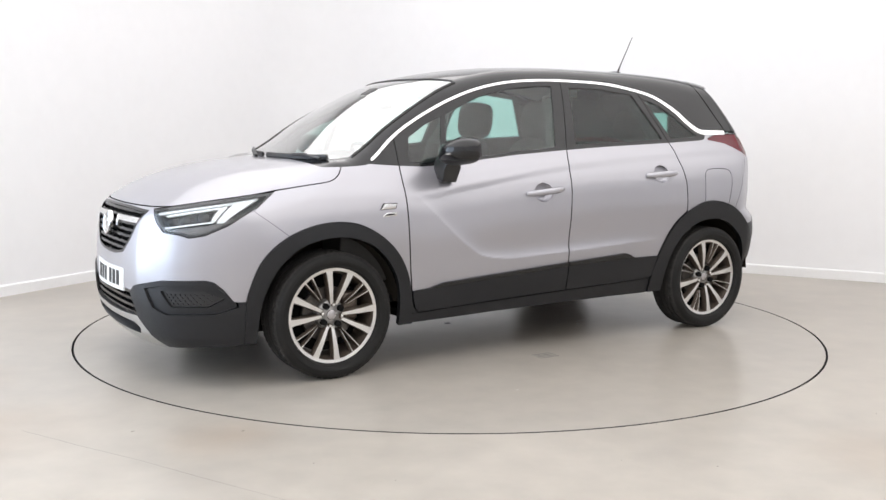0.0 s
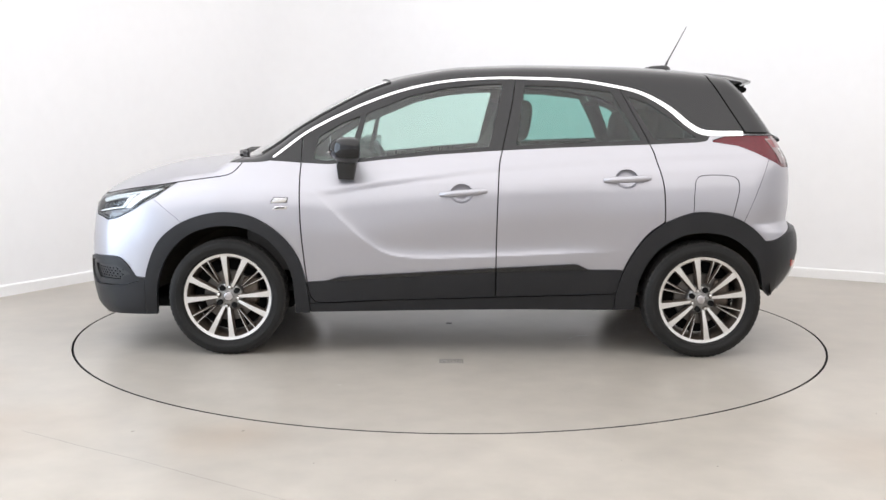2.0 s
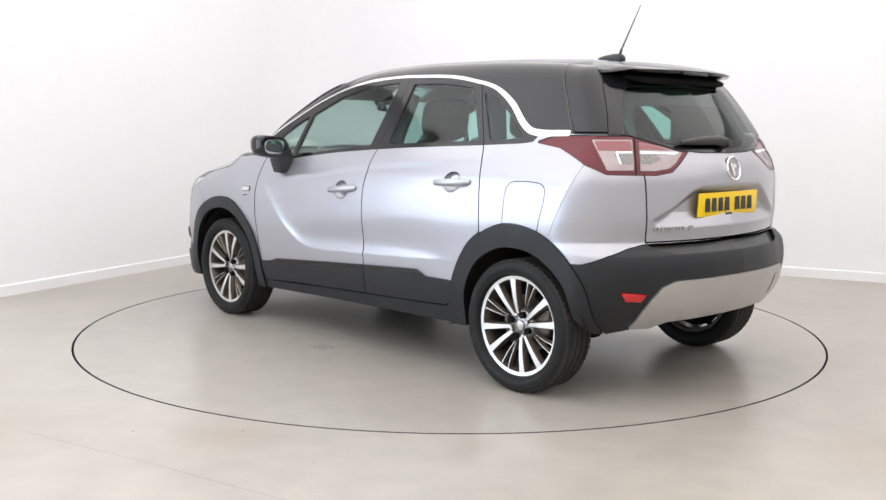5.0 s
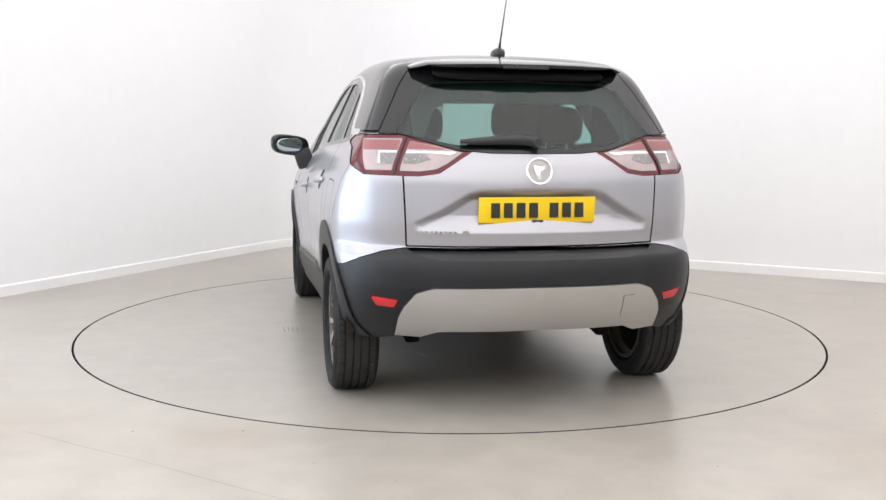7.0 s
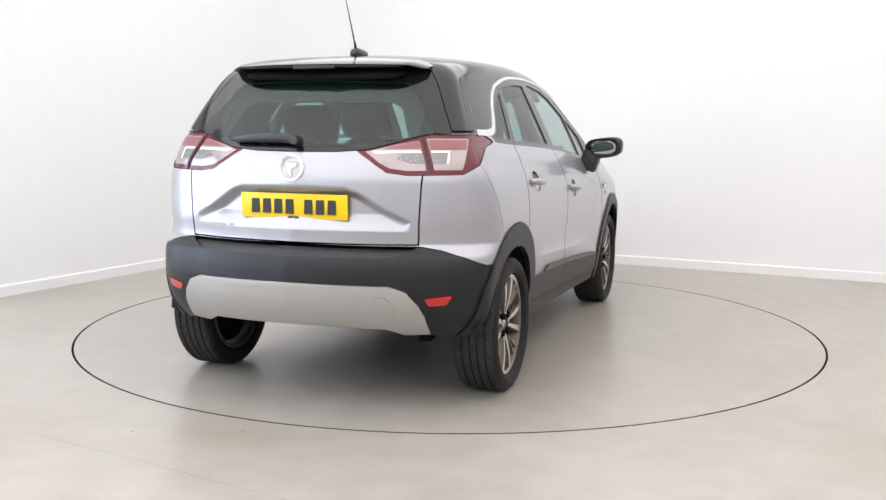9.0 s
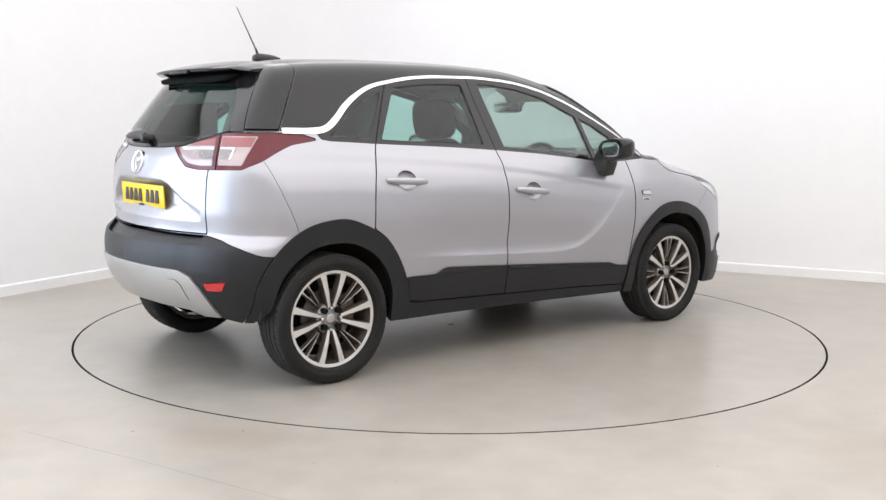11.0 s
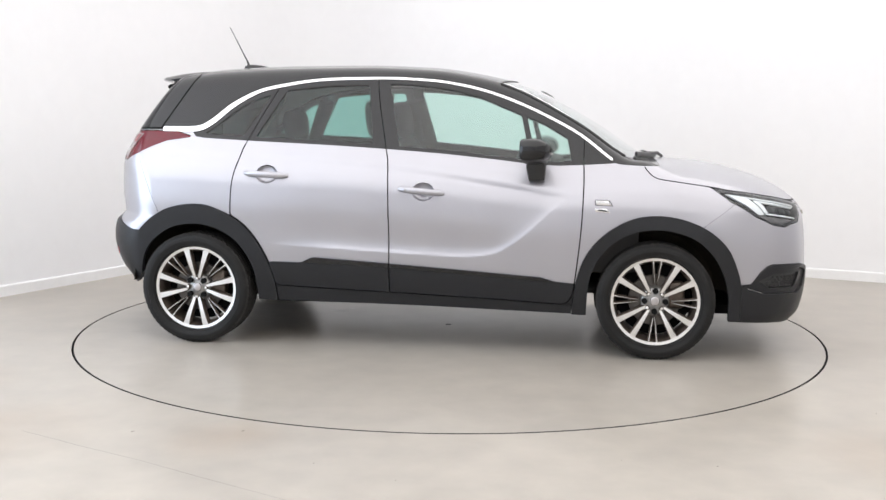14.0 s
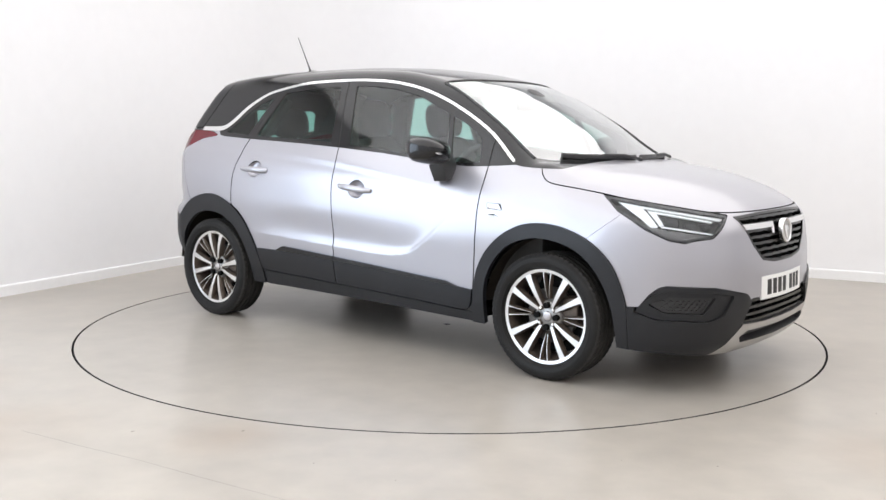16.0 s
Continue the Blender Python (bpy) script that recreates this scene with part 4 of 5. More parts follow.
    fb = sheet_object("front_skid_plate", skid_f.take(end_view(SLOT_F, "front"))[1], SKID, CAR, "silver painted front skid plate", lift=0.010, thick=0.04, inner=BLACK)
    sheet_object("lower_slot", skid_f.take(end_view(SLOT_F, "front"))[0], BLACK, fb, "black lower intake", lift=-0.03, thick=0.01)
    cf = pair("front_corner_cladding", clad_f, CLAD, CAR, "dark grey plastic front bumper corner", lift=0.010, thick=0.03, inner=BLACK)
    pair("bumper_pad", pad, CLAD, cf, "recessed dark grey plastic pad", lift=-0.002, thick=0.02, inner=BLACK)
    # grilles: a dark backing and proud slats
    for g, nm, rows, zone in ((grille, "grille", [(0.607 + 0.031 * i, 0.620 + 0.031 * i) for i in range(8)], GRILLE),
                              (lower_grille, "lower_grille", [(0.330 + 0.034 * i, 0.345 + 0.034 * i) for i in range(4)], LOWER_GRILLE)):
        base = sheet_object(nm, g, LINER, CAR, "black front %s with horizontal slats" % nm.replace("_", " "), lift=-0.04, thick=0.01)
        for a, b in rows:
            wave = lambda y: (0.004 * np.abs((y / 0.10) % 1 * 2 - 1) - 0.002) if nm == "grille" else 0 * y
            sl = g.take(lambda x, y, z: np.maximum(a + wave(y) - z, z - b - wave(y)))[0]
            sheet_object("slat", sl, GRILLEBLACK, base, lift=-0.004, thick=0.03)
        if nm == "grille":
            rim = g.take(lambda x, y, z: sdf(GRILLE, np.abs(y), z) + 0.012)[1]
            sheet_object("grille_rim", rim, GRILLEBLACK, base, lift=0.001, thick=0.04)
            blade = g.take(both(level(0.775, 0.800), lambda x, y, z: 0.105 - y, lambda x, y, z: y - 0.43))[0]
            hook = g.take(both(level(0.745, 0.7755), lambda x, y, z: 0.105 - y, lambda x, y, z: y - 0.135))[0]
            pair("chrome_blade", blade.join(hook), CHROME, base, "bright chrome wing beside the badge", lift=0.008, thick=0.03)
    return head, tail, inset, cf, doors, tailgate, bumper


HEAD, TAILL, CLADF, CORNERS, DOORS, GATE, BUMPER = build_shell()

# ---------------------------------------------------------------- car: wheels
HUBGREY = shader("grey_hub_alloy", (0.30, 0.295, 0.285), 0.35, metal=0.7, grain=(14, 0.1, 160))
TAILGREY = shader("grey_lamp_section", (0.22, 0.21, 0.21), 0.25, metal=0.5, grain=(9, 0.1, 120))
TAILCLEAR = shader("pale_pinkish_lamp_section", (0.36, 0.30, 0.30), 0.2, metal=0.5, grain=(9, 0.1, 120))
TAILPINK = shader("dull_red_lamp_section", (0.26, 0.10, 0.105), 0.2, metal=0.3, grain=(9, 0.1, 120))
WHEEL_R, AXLE = 0.318, 1.300


def tyre_bm():
    bm = bmesh.new()
    half, steps = 0.104, 252
    prof = [(0.222, 0.078), (0.230, 0.092), (0.236, 0.0985), (0.2395, 0.0972), (0.255, 0.104), (0.270, 0.1052), (0.2715, 0.1038), (0.287, 0.1032), (0.300, 0.098), (0.310, 0.089)]
    tread = []
    for y0, y1 in ((0.082, 0.060), (0.050, 0.021), (0.013, -0.013), (-0.021, -0.050), (-0.060, -0.082)):
        tread += [(0.3085 if abs(y0) > 0.07 else 0.309, y0 + 0.001), (WHEEL_R - 0.10 * y0 * y0, y0), (WHEEL_R - 0.10 * y1 * y1, y1), (0.309, y1 - 0.001)]
    prof = prof + tread[1:-1] + [(r, -y) for r, y in prof[::-1]]
    prof = [(0.238 + (r - 0.222) * 0.818 if r < 0.309 else r, y) for r, y in prof]
    rings = []
    for k in range(steps):
        a = k * math.tau / steps
        ring = []
        for r, y in prof:
            # cross grooves through the shoulders, finer ones in the ribs
            cutting = 0.0035 if k % 4 == 0 and abs(y) > 0.058 and r > 0.305 else 0.002 if k % 4 == 2 and 0.015 < abs(y) < 0.055 and r > 0.312 else 0.0
            b = a + 0.05 * (abs(y) / half)
            ring.append(bm.verts.new(((r - cutting) * math.cos(b), y, (r - cutting) * math.sin(b))))
        rings.append(ring)
    for k in range(steps):
        p, q = rings[k], rings[(k + 1) % steps]
        for i in range(len(prof) - 1):
            bm.faces.new((p[i], p[i + 1], q[i + 1], q[i]))
    return bm


def spoke(r0, a0, w0, r1, a1, w1, y0, y1, depth):
    """A tapered bar from hub to rim, bevelled on its outer face."""
    bm = bmesh.new()
    p0 = Vector((r0 * math.cos(a0), 0, r0 * math.sin(a0)))
    p1 = Vector((r1 * math.cos(a1), 0, r1 * math.sin(a1)))
    d = (p1 - p0).normalized()
    s = Vector((-d.z, 0, d.x))
    n, rows = 6, []
    for i in range(n + 1):
        t = i / n
        p = p0.lerp(p1, t)
        w = w0 + (w1 - w0) * t + 0.004 * max(0, t - 0.85) / 0.15
        y = y0 + (y1 - y0) * t + 0.006 * math.sin(t * math.pi)
        rows.append([bm.verts.new(p + s * o + Vector((0, yy, 0))) for o, yy in
                     ((-w / 2 - 0.004, y - depth), (-w / 2, y - 0.002), (-w / 2 + 0.002, y), (w / 2 - 0.002, y), (w / 2, y - 0.002), (w / 2 + 0.004, y - depth))])
    for a, b in zip(rows, rows[1:]):
        for k in range(5):
            bm.faces.new((a[k], a[k + 1], b[k + 1], b[k]))
    bm.faces.new(rows[0]), bm.faces.new(rows[-1])
    return bm


def build_wheel(turn):
    # barrel and lip; the outer face is +y
    prof = [(0.205, -0.09), (0.222, -0.088), (0.222, -0.08), (0.200, -0.07), (0.196, 0.02), (0.203, 0.05), (0.209, 0.066), (0.2115, 0.0735), (0.231, 0.0775), (0.2355, 0.075), (0.234, 0.068), (0.222, 0.062)]
    wheel = part("wheel", lathe_bm(prof, 96), DARKALLOY, CAR, "alloy wheel with polished paired spokes and black tyre", 35)
    two_tone(wheel, POLISHED, lambda p: 0.2095 < math.hypot(p.center.x, p.center.z) < 0.237 and p.center.y > 0.07)
    tyre = part("tyre", tyre_bm(), RUBBER, wheel, "black rubber tyre with tread lightened for dust and light", 30)
    two_tone(tyre, TREAD, lambda p: math.hypot(p.center.x, p.center.z) > 0.3075)
    bright = lambda p: p.normal.y > 0.8
    for q in range(4):
        c = q * math.pi / 2 + turn
        for sgn in (-1, 1):
            ob = part("spoke", spoke(0.054, c + sgn * 0.215, 0.017, 0.2165, c + sgn * 0.265, 0.034, 0.060, 0.0735, 0.035), DARKALLOY, wheel)
            two_tone(ob, POLISHED, bright)
            e = c + math.pi / 4
            ob = part("thin_spoke", spoke(0.086, e + sgn * 0.055, 0.005, 0.2155, e + sgn * 0.10, 0.008, 0.050, 0.070, 0.022), DARKALLOY, wheel)
            two_tone(ob, POLISHED, bright)
        two_tone(part("spoke_root", spoke(0.052, c - 0.22, 0.015, 0.052, c + 0.22, 0.015, 0.0598, 0.0598, 0.03), DARKALLOY, wheel), POLISHED, bright)
        e = c + math.pi / 4
        nut = Matrix.Translation((0.053 * math.cos(e), 0.057, 0.053 * math.sin(e))) @ pose(0, 0, 0, -90)
        bm = bmesh.new()
        bmesh.ops.create_cone(bm, cap_ends=True, segments=12, radius1=0.0155, radius2=0.0145, depth=0.028, matrix=nut)
        part("wheel_bolt", bm, LINER, wheel, "black wheel bolt")
    part("hub", lathe_bm([(0.0, 0.052), (0.062, 0.050), (0.070, 0.044), (0.075, 0.03), (0.075, 0.0), (0.0, 0.0)], 48), HUBGREY, wheel)
    part("centre_cap", lathe_bm([(0.0, 0.060), (0.019, 0.060), (0.023, 0.058), (0.025, 0.054), (0.025, 0.04)], 32), LAMPCLEAR, wheel, "grey centre cap")
    part("brake_disc", lathe_bm([(0.06, 0.012), (0.138, 0.012), (0.14, 0.010), (0.14, -0.010), (0.138, -0.012), (0.06, -0.012)], 64, closed=True), DISCSTEEL, wheel, "dull steel brake disc")
    part("brake_caliper", blob_bm(0.045, 0.035, 0.075, Matrix.Translation((-0.115, -0.005, 0.03)), 5), DARKALLOY, wheel, "dark grey brake caliper")
    part("backing_plate", lathe_bm([(0.0, -0.03), (0.165, -0.03), (0.198, -0.04)], 48), LINER, wheel)
    # the rim and all that it carries fill a little more of the tyre
    for ob in [wheel] + [c for c in wheel.children if c.name.split(".")[0] in ("spoke", "thin_spoke", "spoke_root", "wheel_bolt", "hub", "centre_cap")]:
        for v in ob.data.vertices:
            v.co.x, v.co.z = v.co.x * 1.052, v.co.z * 1.052
    return wheel


for x, side, turn in ((AXLE - 0.01, 1, 0.18), (-AXLE, 1, -0.42), (AXLE - 0.01, -1, 0.81), (-AXLE, -1, 0.03)):
    w = build_wheel(turn)
    w.matrix_basis = pose(x, side * 0.742, WHEEL_R, 0, 0, 0 if side > 0 else 180)


def build_underside():
    # wheel housings: half drums, open towards the wheel
    for x in (1.30, -1.29):
        for side in (1, -1):
            bm = bmesh.new()
            n, rings = 28, []
            for y, r in ((0.80, 0.392), (0.56, 0.385), (0.50, 0.34), (0.50, 0.02)):
                rings.append([bm.verts.new((x + r * math.cos(math.pi * (k / n * 0.96 + 0.02)), side * y, 0.325 + r * math.sin(math.pi * (k / n * 0.96 + 0.02)))) for k in range(n + 1)])
            for a, b in zip(rings, rings[1:]):
                for k in range(n):
                    bm.faces.new((a[k], a[k + 1], b[k + 1], b[k]))
            part("wheel_housing", bm, ARCHLINER, CAR, "black plastic wheel housing")
    part("floor_pan", box_bm(1.72, 1.5, 0.05, pose(0.0, 0, 0.27), 0.015), LINER, CAR, "dark underbody")
    part("engine_tray", box_bm(0.95, 1.02, 0.06, pose(1.45, 0, 0.235), 0.02), LINER, CAR, "dark underbody tray")
    part("boot_floor", box_bm(0.78, 0.96, 0.06, pose(-1.36, 0, 0.40), 0.02), LINER, CAR, "dark underbody")
    part("rear_axle", tube_bm([(-1.28, -0.66, 0.30), (-1.22, -0.5, 0.27), (-1.15, 0, 0.26), (-1.22, 0.5, 0.27), (-1.28, 0.66, 0.30)], 0.035), LINER, CAR, "dark steel rear axle")
    for side in (1, -1):
        part("suspension_arm", box_bm(0.26, 0.07, 0.05, pose(-1.38, side * 0.47, 0.285, 0, -8), 0.015), LINER, CAR)
        part("coil_spring", lathe_bm([(0.045, 0.0), (0.05, 0.01), (0.05, 0.05), (0.045, 0.06)], 20), LINER, CAR).matrix_basis = pose(-1.38, side * 0.45, 0.28, 90)
    part("exhaust_silencer", blob_bm(0.11, 0.24, 0.065, Matrix.Translation((-1.66, -0.22, 0.405)), 4), LINER, CAR, "dark exhaust silencer")
    part("exhaust_tip", tube_bm([(-1.66, -0.40, 0.39), (-1.72, -0.43, 0.385), (-1.76, -0.44, 0.372)], 0.020), LINER, CAR, "dull steel exhaust pipe")


build_underside()

# ---------------------------------------------------------------- car: lamps


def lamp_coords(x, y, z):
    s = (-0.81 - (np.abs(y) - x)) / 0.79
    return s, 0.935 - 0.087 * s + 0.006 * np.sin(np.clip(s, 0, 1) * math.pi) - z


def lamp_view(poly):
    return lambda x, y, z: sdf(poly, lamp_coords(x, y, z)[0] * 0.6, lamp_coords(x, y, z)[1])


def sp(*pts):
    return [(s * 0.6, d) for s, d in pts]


def nearest(sheet, u, z, sign):
    c = (sheet.P[:, 1] - sign * sheet.P[:, 0] - u) ** 2 + (sheet.P[:, 2] - z) ** 2
    i = int(np.argmin(c))
    return Vector(sheet.P[i]), Vector(sheet.N[i])


def build_headlamps():
    base = pair("headlamp", HEAD, LAMPGREY, CAR, "clear headlamp with white light guides in a dark housing", lift=-0.040, thick=0.004)
    rim = HEAD.take(lambda x, y, z: sdf(LAMP, np.abs(y) - x, z) + 0.012)[1]
    pair("lamp_rim", rim, BLACK, base, "black", lift=-0.002, thick=0.04)
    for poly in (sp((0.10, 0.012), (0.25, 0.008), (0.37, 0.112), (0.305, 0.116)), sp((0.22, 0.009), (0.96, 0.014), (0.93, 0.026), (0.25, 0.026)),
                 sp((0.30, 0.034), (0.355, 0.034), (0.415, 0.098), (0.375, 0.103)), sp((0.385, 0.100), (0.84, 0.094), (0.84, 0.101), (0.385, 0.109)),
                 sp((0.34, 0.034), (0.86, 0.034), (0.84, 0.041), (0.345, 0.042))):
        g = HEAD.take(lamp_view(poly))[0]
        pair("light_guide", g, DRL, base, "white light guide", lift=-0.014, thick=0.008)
    trim = HEAD.take(lamp_view(sp((0.10, 0.10), (0.45, 0.118), (0.95, 0.105), (0.95, 0.2), (0.3, 0.2))))[0]
    pair("lamp_trim", trim, TAILGREY, base, "grey chromed trim", lift=-0.022, thick=0.01)
    for u, z, r in ((-1.20, 0.825, 0.034), (-1.33, 0.815, 0.032), (-1.44, 0.81, 0.026)):
        p, n = nearest(HEAD, u, z, 1)
        for i, sgn in enumerate((1, -1)):
            c = p - n * 0.038
            c.y, d = c.y * sgn, Vector((n.x, n.y * sgn, n.z))
            m = Matrix.Translation(c) @ d.to_track_quat("Y", "Z").to_matrix().to_4x4()
            bm = lathe_bm([(0.0, 0.016), (r * 0.5, 0.014), (r * 0.85, 0.006), (r * 0.9, 0.0), (r, 0.003), (r * 1.15, 0.0), (r * 1.2, -0.012)], 28)
            bm.transform(m)
            part("projector", bm, LAMPGREY, base[i], "small round projector lens", 30)
    pair("lamp_lens", HEAD, LENS, base, "clear lens", lift=0.0, thick=0)


def build_taillamps():
    base = pair("tail_lamp", TAILL, RED, CAR, "red tail lamp with pale clear sections", lift=-0.004, thick=0.03)
    view = lambda poly: corner_view(poly, -1)
    for poly, m, nm, lift in (
            ([(-1.222, 1.188), (-1.37, 1.168), (-1.525, 1.140), (-1.47, 1.094), (-1.42, 1.07), (-1.33, 1.06), (-1.222, 1.062)], TAILCLEAR, "clear_section", -0.001),
            ([(-0.915, 1.198), (-1.178, 1.198), (-1.178, 1.064), (-1.005, 1.064)], TAILCLEAR, "clear_section", -0.001),
            ([(-1.225, 1.186), (-1.36, 1.166), (-1.44, 1.152), (-1.225, 1.155)], TAILPINK, "red_section", 0.0005),
            ([(-0.93, 1.192), (-1.172, 1.192), (-1.172, 1.150), (-0.955, 1.150)], TAILPINK, "red_section", 0.0005),
            ([(-1.225, 1.132), (-1.33, 1.132), (-1.37, 1.112), (-1.30, 1.092), (-1.225, 1.092)], TAILGREY, "dark_section", 0.0005),
            ([(-1.05, 1.138), (-1.172, 1.138), (-1.172, 1.092), (-1.10, 1.092)], TAILGREY, "dark_section", 0.0005),
            ([(-1.225, 1.146), (-1.50, 1.142), (-1.47, 1.130), (-1.36, 1.136), (-1.225, 1.136)], DRL, "light_guide", 0.001),
            ([(-1.06, 1.146), (-1.172, 1.146), (-1.172, 1.138), (-1.075, 1.138), (-1.10, 1.092), (-1.085, 1.092)], DRL, "light_guide", 0.001),
            ([(-1.193, 1.25), (-1.193, 1.0), (-1.201, 1.0), (-1.201, 1.25)], BLACK, "lamp_joint", 0.0015)):
        pair(nm, TAILL.take(view(poly))[0], m, base, lift=lift, thick=0.004)


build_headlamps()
build_taillamps()

# ---------------------------------------------------------------- car: outside fittings


def skin_y(x, z):
    y = np.linspace(0.3, 1.0, 1400)
    v = skin(np.full_like(y, x), y, np.full_like(y, z))
    return float(y[np.argmax(v > 0)])


def roof_z(x, y):
    z = np.linspace(0.8, 1.75, 1900)
    v = skin(np.full_like(z, x), np.full_like(z, y), z)
    i = len(z) - 1 - np.argmax((v < 0)[::-1])
    return float(z[i])


def build_mirrors():
    for i, s in enumerate((1, -1)):
        door = DOORS[0][i]

        def warp(p):
            # rounder towards the nose, fuller at the glass
            k = 1 - 0.35 * max(0, p.x / 0.095) ** 2
            return Vector((p.x - 0.05 * abs(p.y) * (p.x > 0), p.y * k, p.z * k + 0.012 * p.y / 0.1))
        bm = blob_bm(0.098, 0.124, 0.066, None, 3.2, 18, 32, warp=warp)
        for v in bm.verts:
            back = -0.045 - 0.25 * v.co.y
            if v.co.x < back:
                v.co.x = back + (v.co.x - back) * 0.12
        bm.transform(pose(0.625, s * 0.912, 1.120) @ Matrix.Diagonal((1, s, 1, 1)))
        m = part("door_mirror", bm, GLOSS, door, "gloss black mirror housing")
        two_tone(m, BLACK, lambda p: p.center.z < 1.083)
        ring = blob_bm(0.004, 0.086, 0.043, pose(0.5745, s * 0.912, 1.122, 0, 0, 14 * s), 3.0, 12, 28)
        part("mirror_glass", ring, MIRROR, m, "silvered glass")
        foot = prism_bm([(0.055, -0.045), (0.062, 0.03), (0.045, 0.075), (-0.035, 0.075), (-0.045, 0.03), (-0.03, -0.05)], 0.11, pose(0.628, s * 0.815, 1.022, -18 * s), 0.012)
        part("mirror_foot", foot, BLACK, m, "satin black foot")
        part("repeater", blob_bm(0.014, 0.045, 0.006, pose(0.706, s * 0.935, 1.112, 0, 10, -22 * s), 3, 8, 16), LAMPCLEAR, m, "clear side repeater")


def build_handles():
    # hollows behind the handles: half bowls with a rounded lip
    for tag, k in (("front", 0), ("rear", 1)):
        hx, hz = CUPS[tag]
        for i, s in enumerate((1, -1)):
            bm, rings = bmesh.new(), []
            for r, depth in ((1.04, -0.0005), (1.0, 0.003), (0.94, 0.012), (0.82, 0.022), (0.6, 0.028), (0.3, 0.030)):
                row = []
                for q in range(32):
                    a = q * math.tau / 32
                    x, z = hx + 0.061 * r * math.cos(a), hz + 0.051 * r * math.sin(a)
                    row.append(bm.verts.new((x, s * (skin_y(x, z) - depth), z)))
                rings.append(row)
            for a, b in zip(rings, rings[1:]):
                for q in range(32):
                    bm.faces.new((a[q], a[(q + 1) % 32], b[(q + 1) % 32], b[q]))
            bm.faces.new(rings[-1])
            part("handle_cup", bm, PAINT, DOORS[k][i], "silver hollow behind the handle", 60)
    for x0, x1, z0, z1, k in ((0.136, -0.112, 0.887, 0.908, 0), (-0.743, -0.99, 0.970, 0.982, 1)):
        for i, s in enumerate((1, -1)):
            pts, rad = [], []
            for j in range(13):
                t = j / 12
                x, z = x0 + (x1 - x0) * t, z0 + (z1 - z0) * t
                out = 0.006 + 0.026 * math.sin(math.pi * min(1, max(0, t))) ** 0.5
                pts.append((x, s * (skin_y(x, z) + out - 0.004), z))
                rad.append(0.009 + 0.0055 * math.sin(math.pi * t) ** 0.6)
            h = part("door_handle", tube_bm(pts, rad, 12, 1.25), PAINT, DOORS[k][i], "silver pull handle", 50)
            if k == 0:
                p = pts[10]
                bm = rod_bm((p[0], p[1] + s * 0.008, p[2]), (p[0], p[1] + s * 0.0135, p[2]), 0.0075, 0.007, 16)
                part("lock_cap", bm, BRAKE, h, "round lock cover")


def skewed_badge(x0, x1, z0, z1, name, material, parent, s, lift=0.004, label=""):
    y = skin_y((x0 + x1) / 2, (z0 + z1) / 2)
    e = (skin_y(x0, (z0 + z1) / 2) - skin_y(x1, (z0 + z1) / 2)) / (x0 - x1)
    out = [(x0 - x1, 0), (x0 - x1 - 0.022, z1 - z0), (0.0, z1 - z0), (0.005, 0.004)]
    m = pose(x1, s * (skin_y(x1, (z0 + z1) / 2) + lift), z0, 0, 0, math.degrees(math.atan(e * s)))
    return part(name, prism_bm(out, 0.006, m, 0.0015), material, parent, label)


def bars(parent, name, origin, along, up, total, height, count, material, depth=0.002, fill=0.62, seed=1, label="plain bars in place of lettering"):
    """A row of plain upright bars in place of writing."""
    rnd = random.Random(seed)
    along, up = Vector(along).normalized(), Vector(up).normalized()
    n = along.cross(up)
    step_ = total / count
    for i in range(count):
        c = Vector(origin) + along * (step_ * (i + 0.5))
        m = Matrix((along, up, n)).transposed().to_4x4()
        m.translation = c
        part(name, box_bm(step_ * fill, height, depth, m), material, parent, label)


def emblem(centre, facing, r, parent):
    """A round emblem: a bright ring over a plain disc with a plain raised shape."""
    m = Matrix.Translation(centre) @ Vector(facing).to_track_quat("Y", "Z").to_matrix().to_4x4()
    bm = lathe_bm([(0.0, 0.004), (r * 0.8, 0.003), (r * 0.82, -0.012), (0.0, -0.012)], 40)
    bm.transform(m)
    disc = part("emblem", bm, BRAKE, parent, "round chromed emblem")
    bm = lathe_bm([(r * 0.8, 0.0), (r * 0.82, 0.007), (r * 0.92, 0.010), (r, 0.006), (r, -0.012)], 48)
    bm.transform(m)
    part("emblem_ring", bm, CHROME, disc, "bright chrome ring")
    bm = prism_bm([(-0.5 * r, 0.45 * r), (-0.1 * r, 0.3 * r), (0.5 * r, 0.5 * r), (0.35 * r, 0.0), (0.1 * r, -0.65 * r), (-0.15 * r, -0.5 * r), (0.05 * r, 0.0), (-0.4 * r, 0.1 * r)], 0.007, m @ pose(0, 0.005, 0), 0.002)
    part("emblem_shape", bm, CHROME, disc, "plain raised chrome shape")


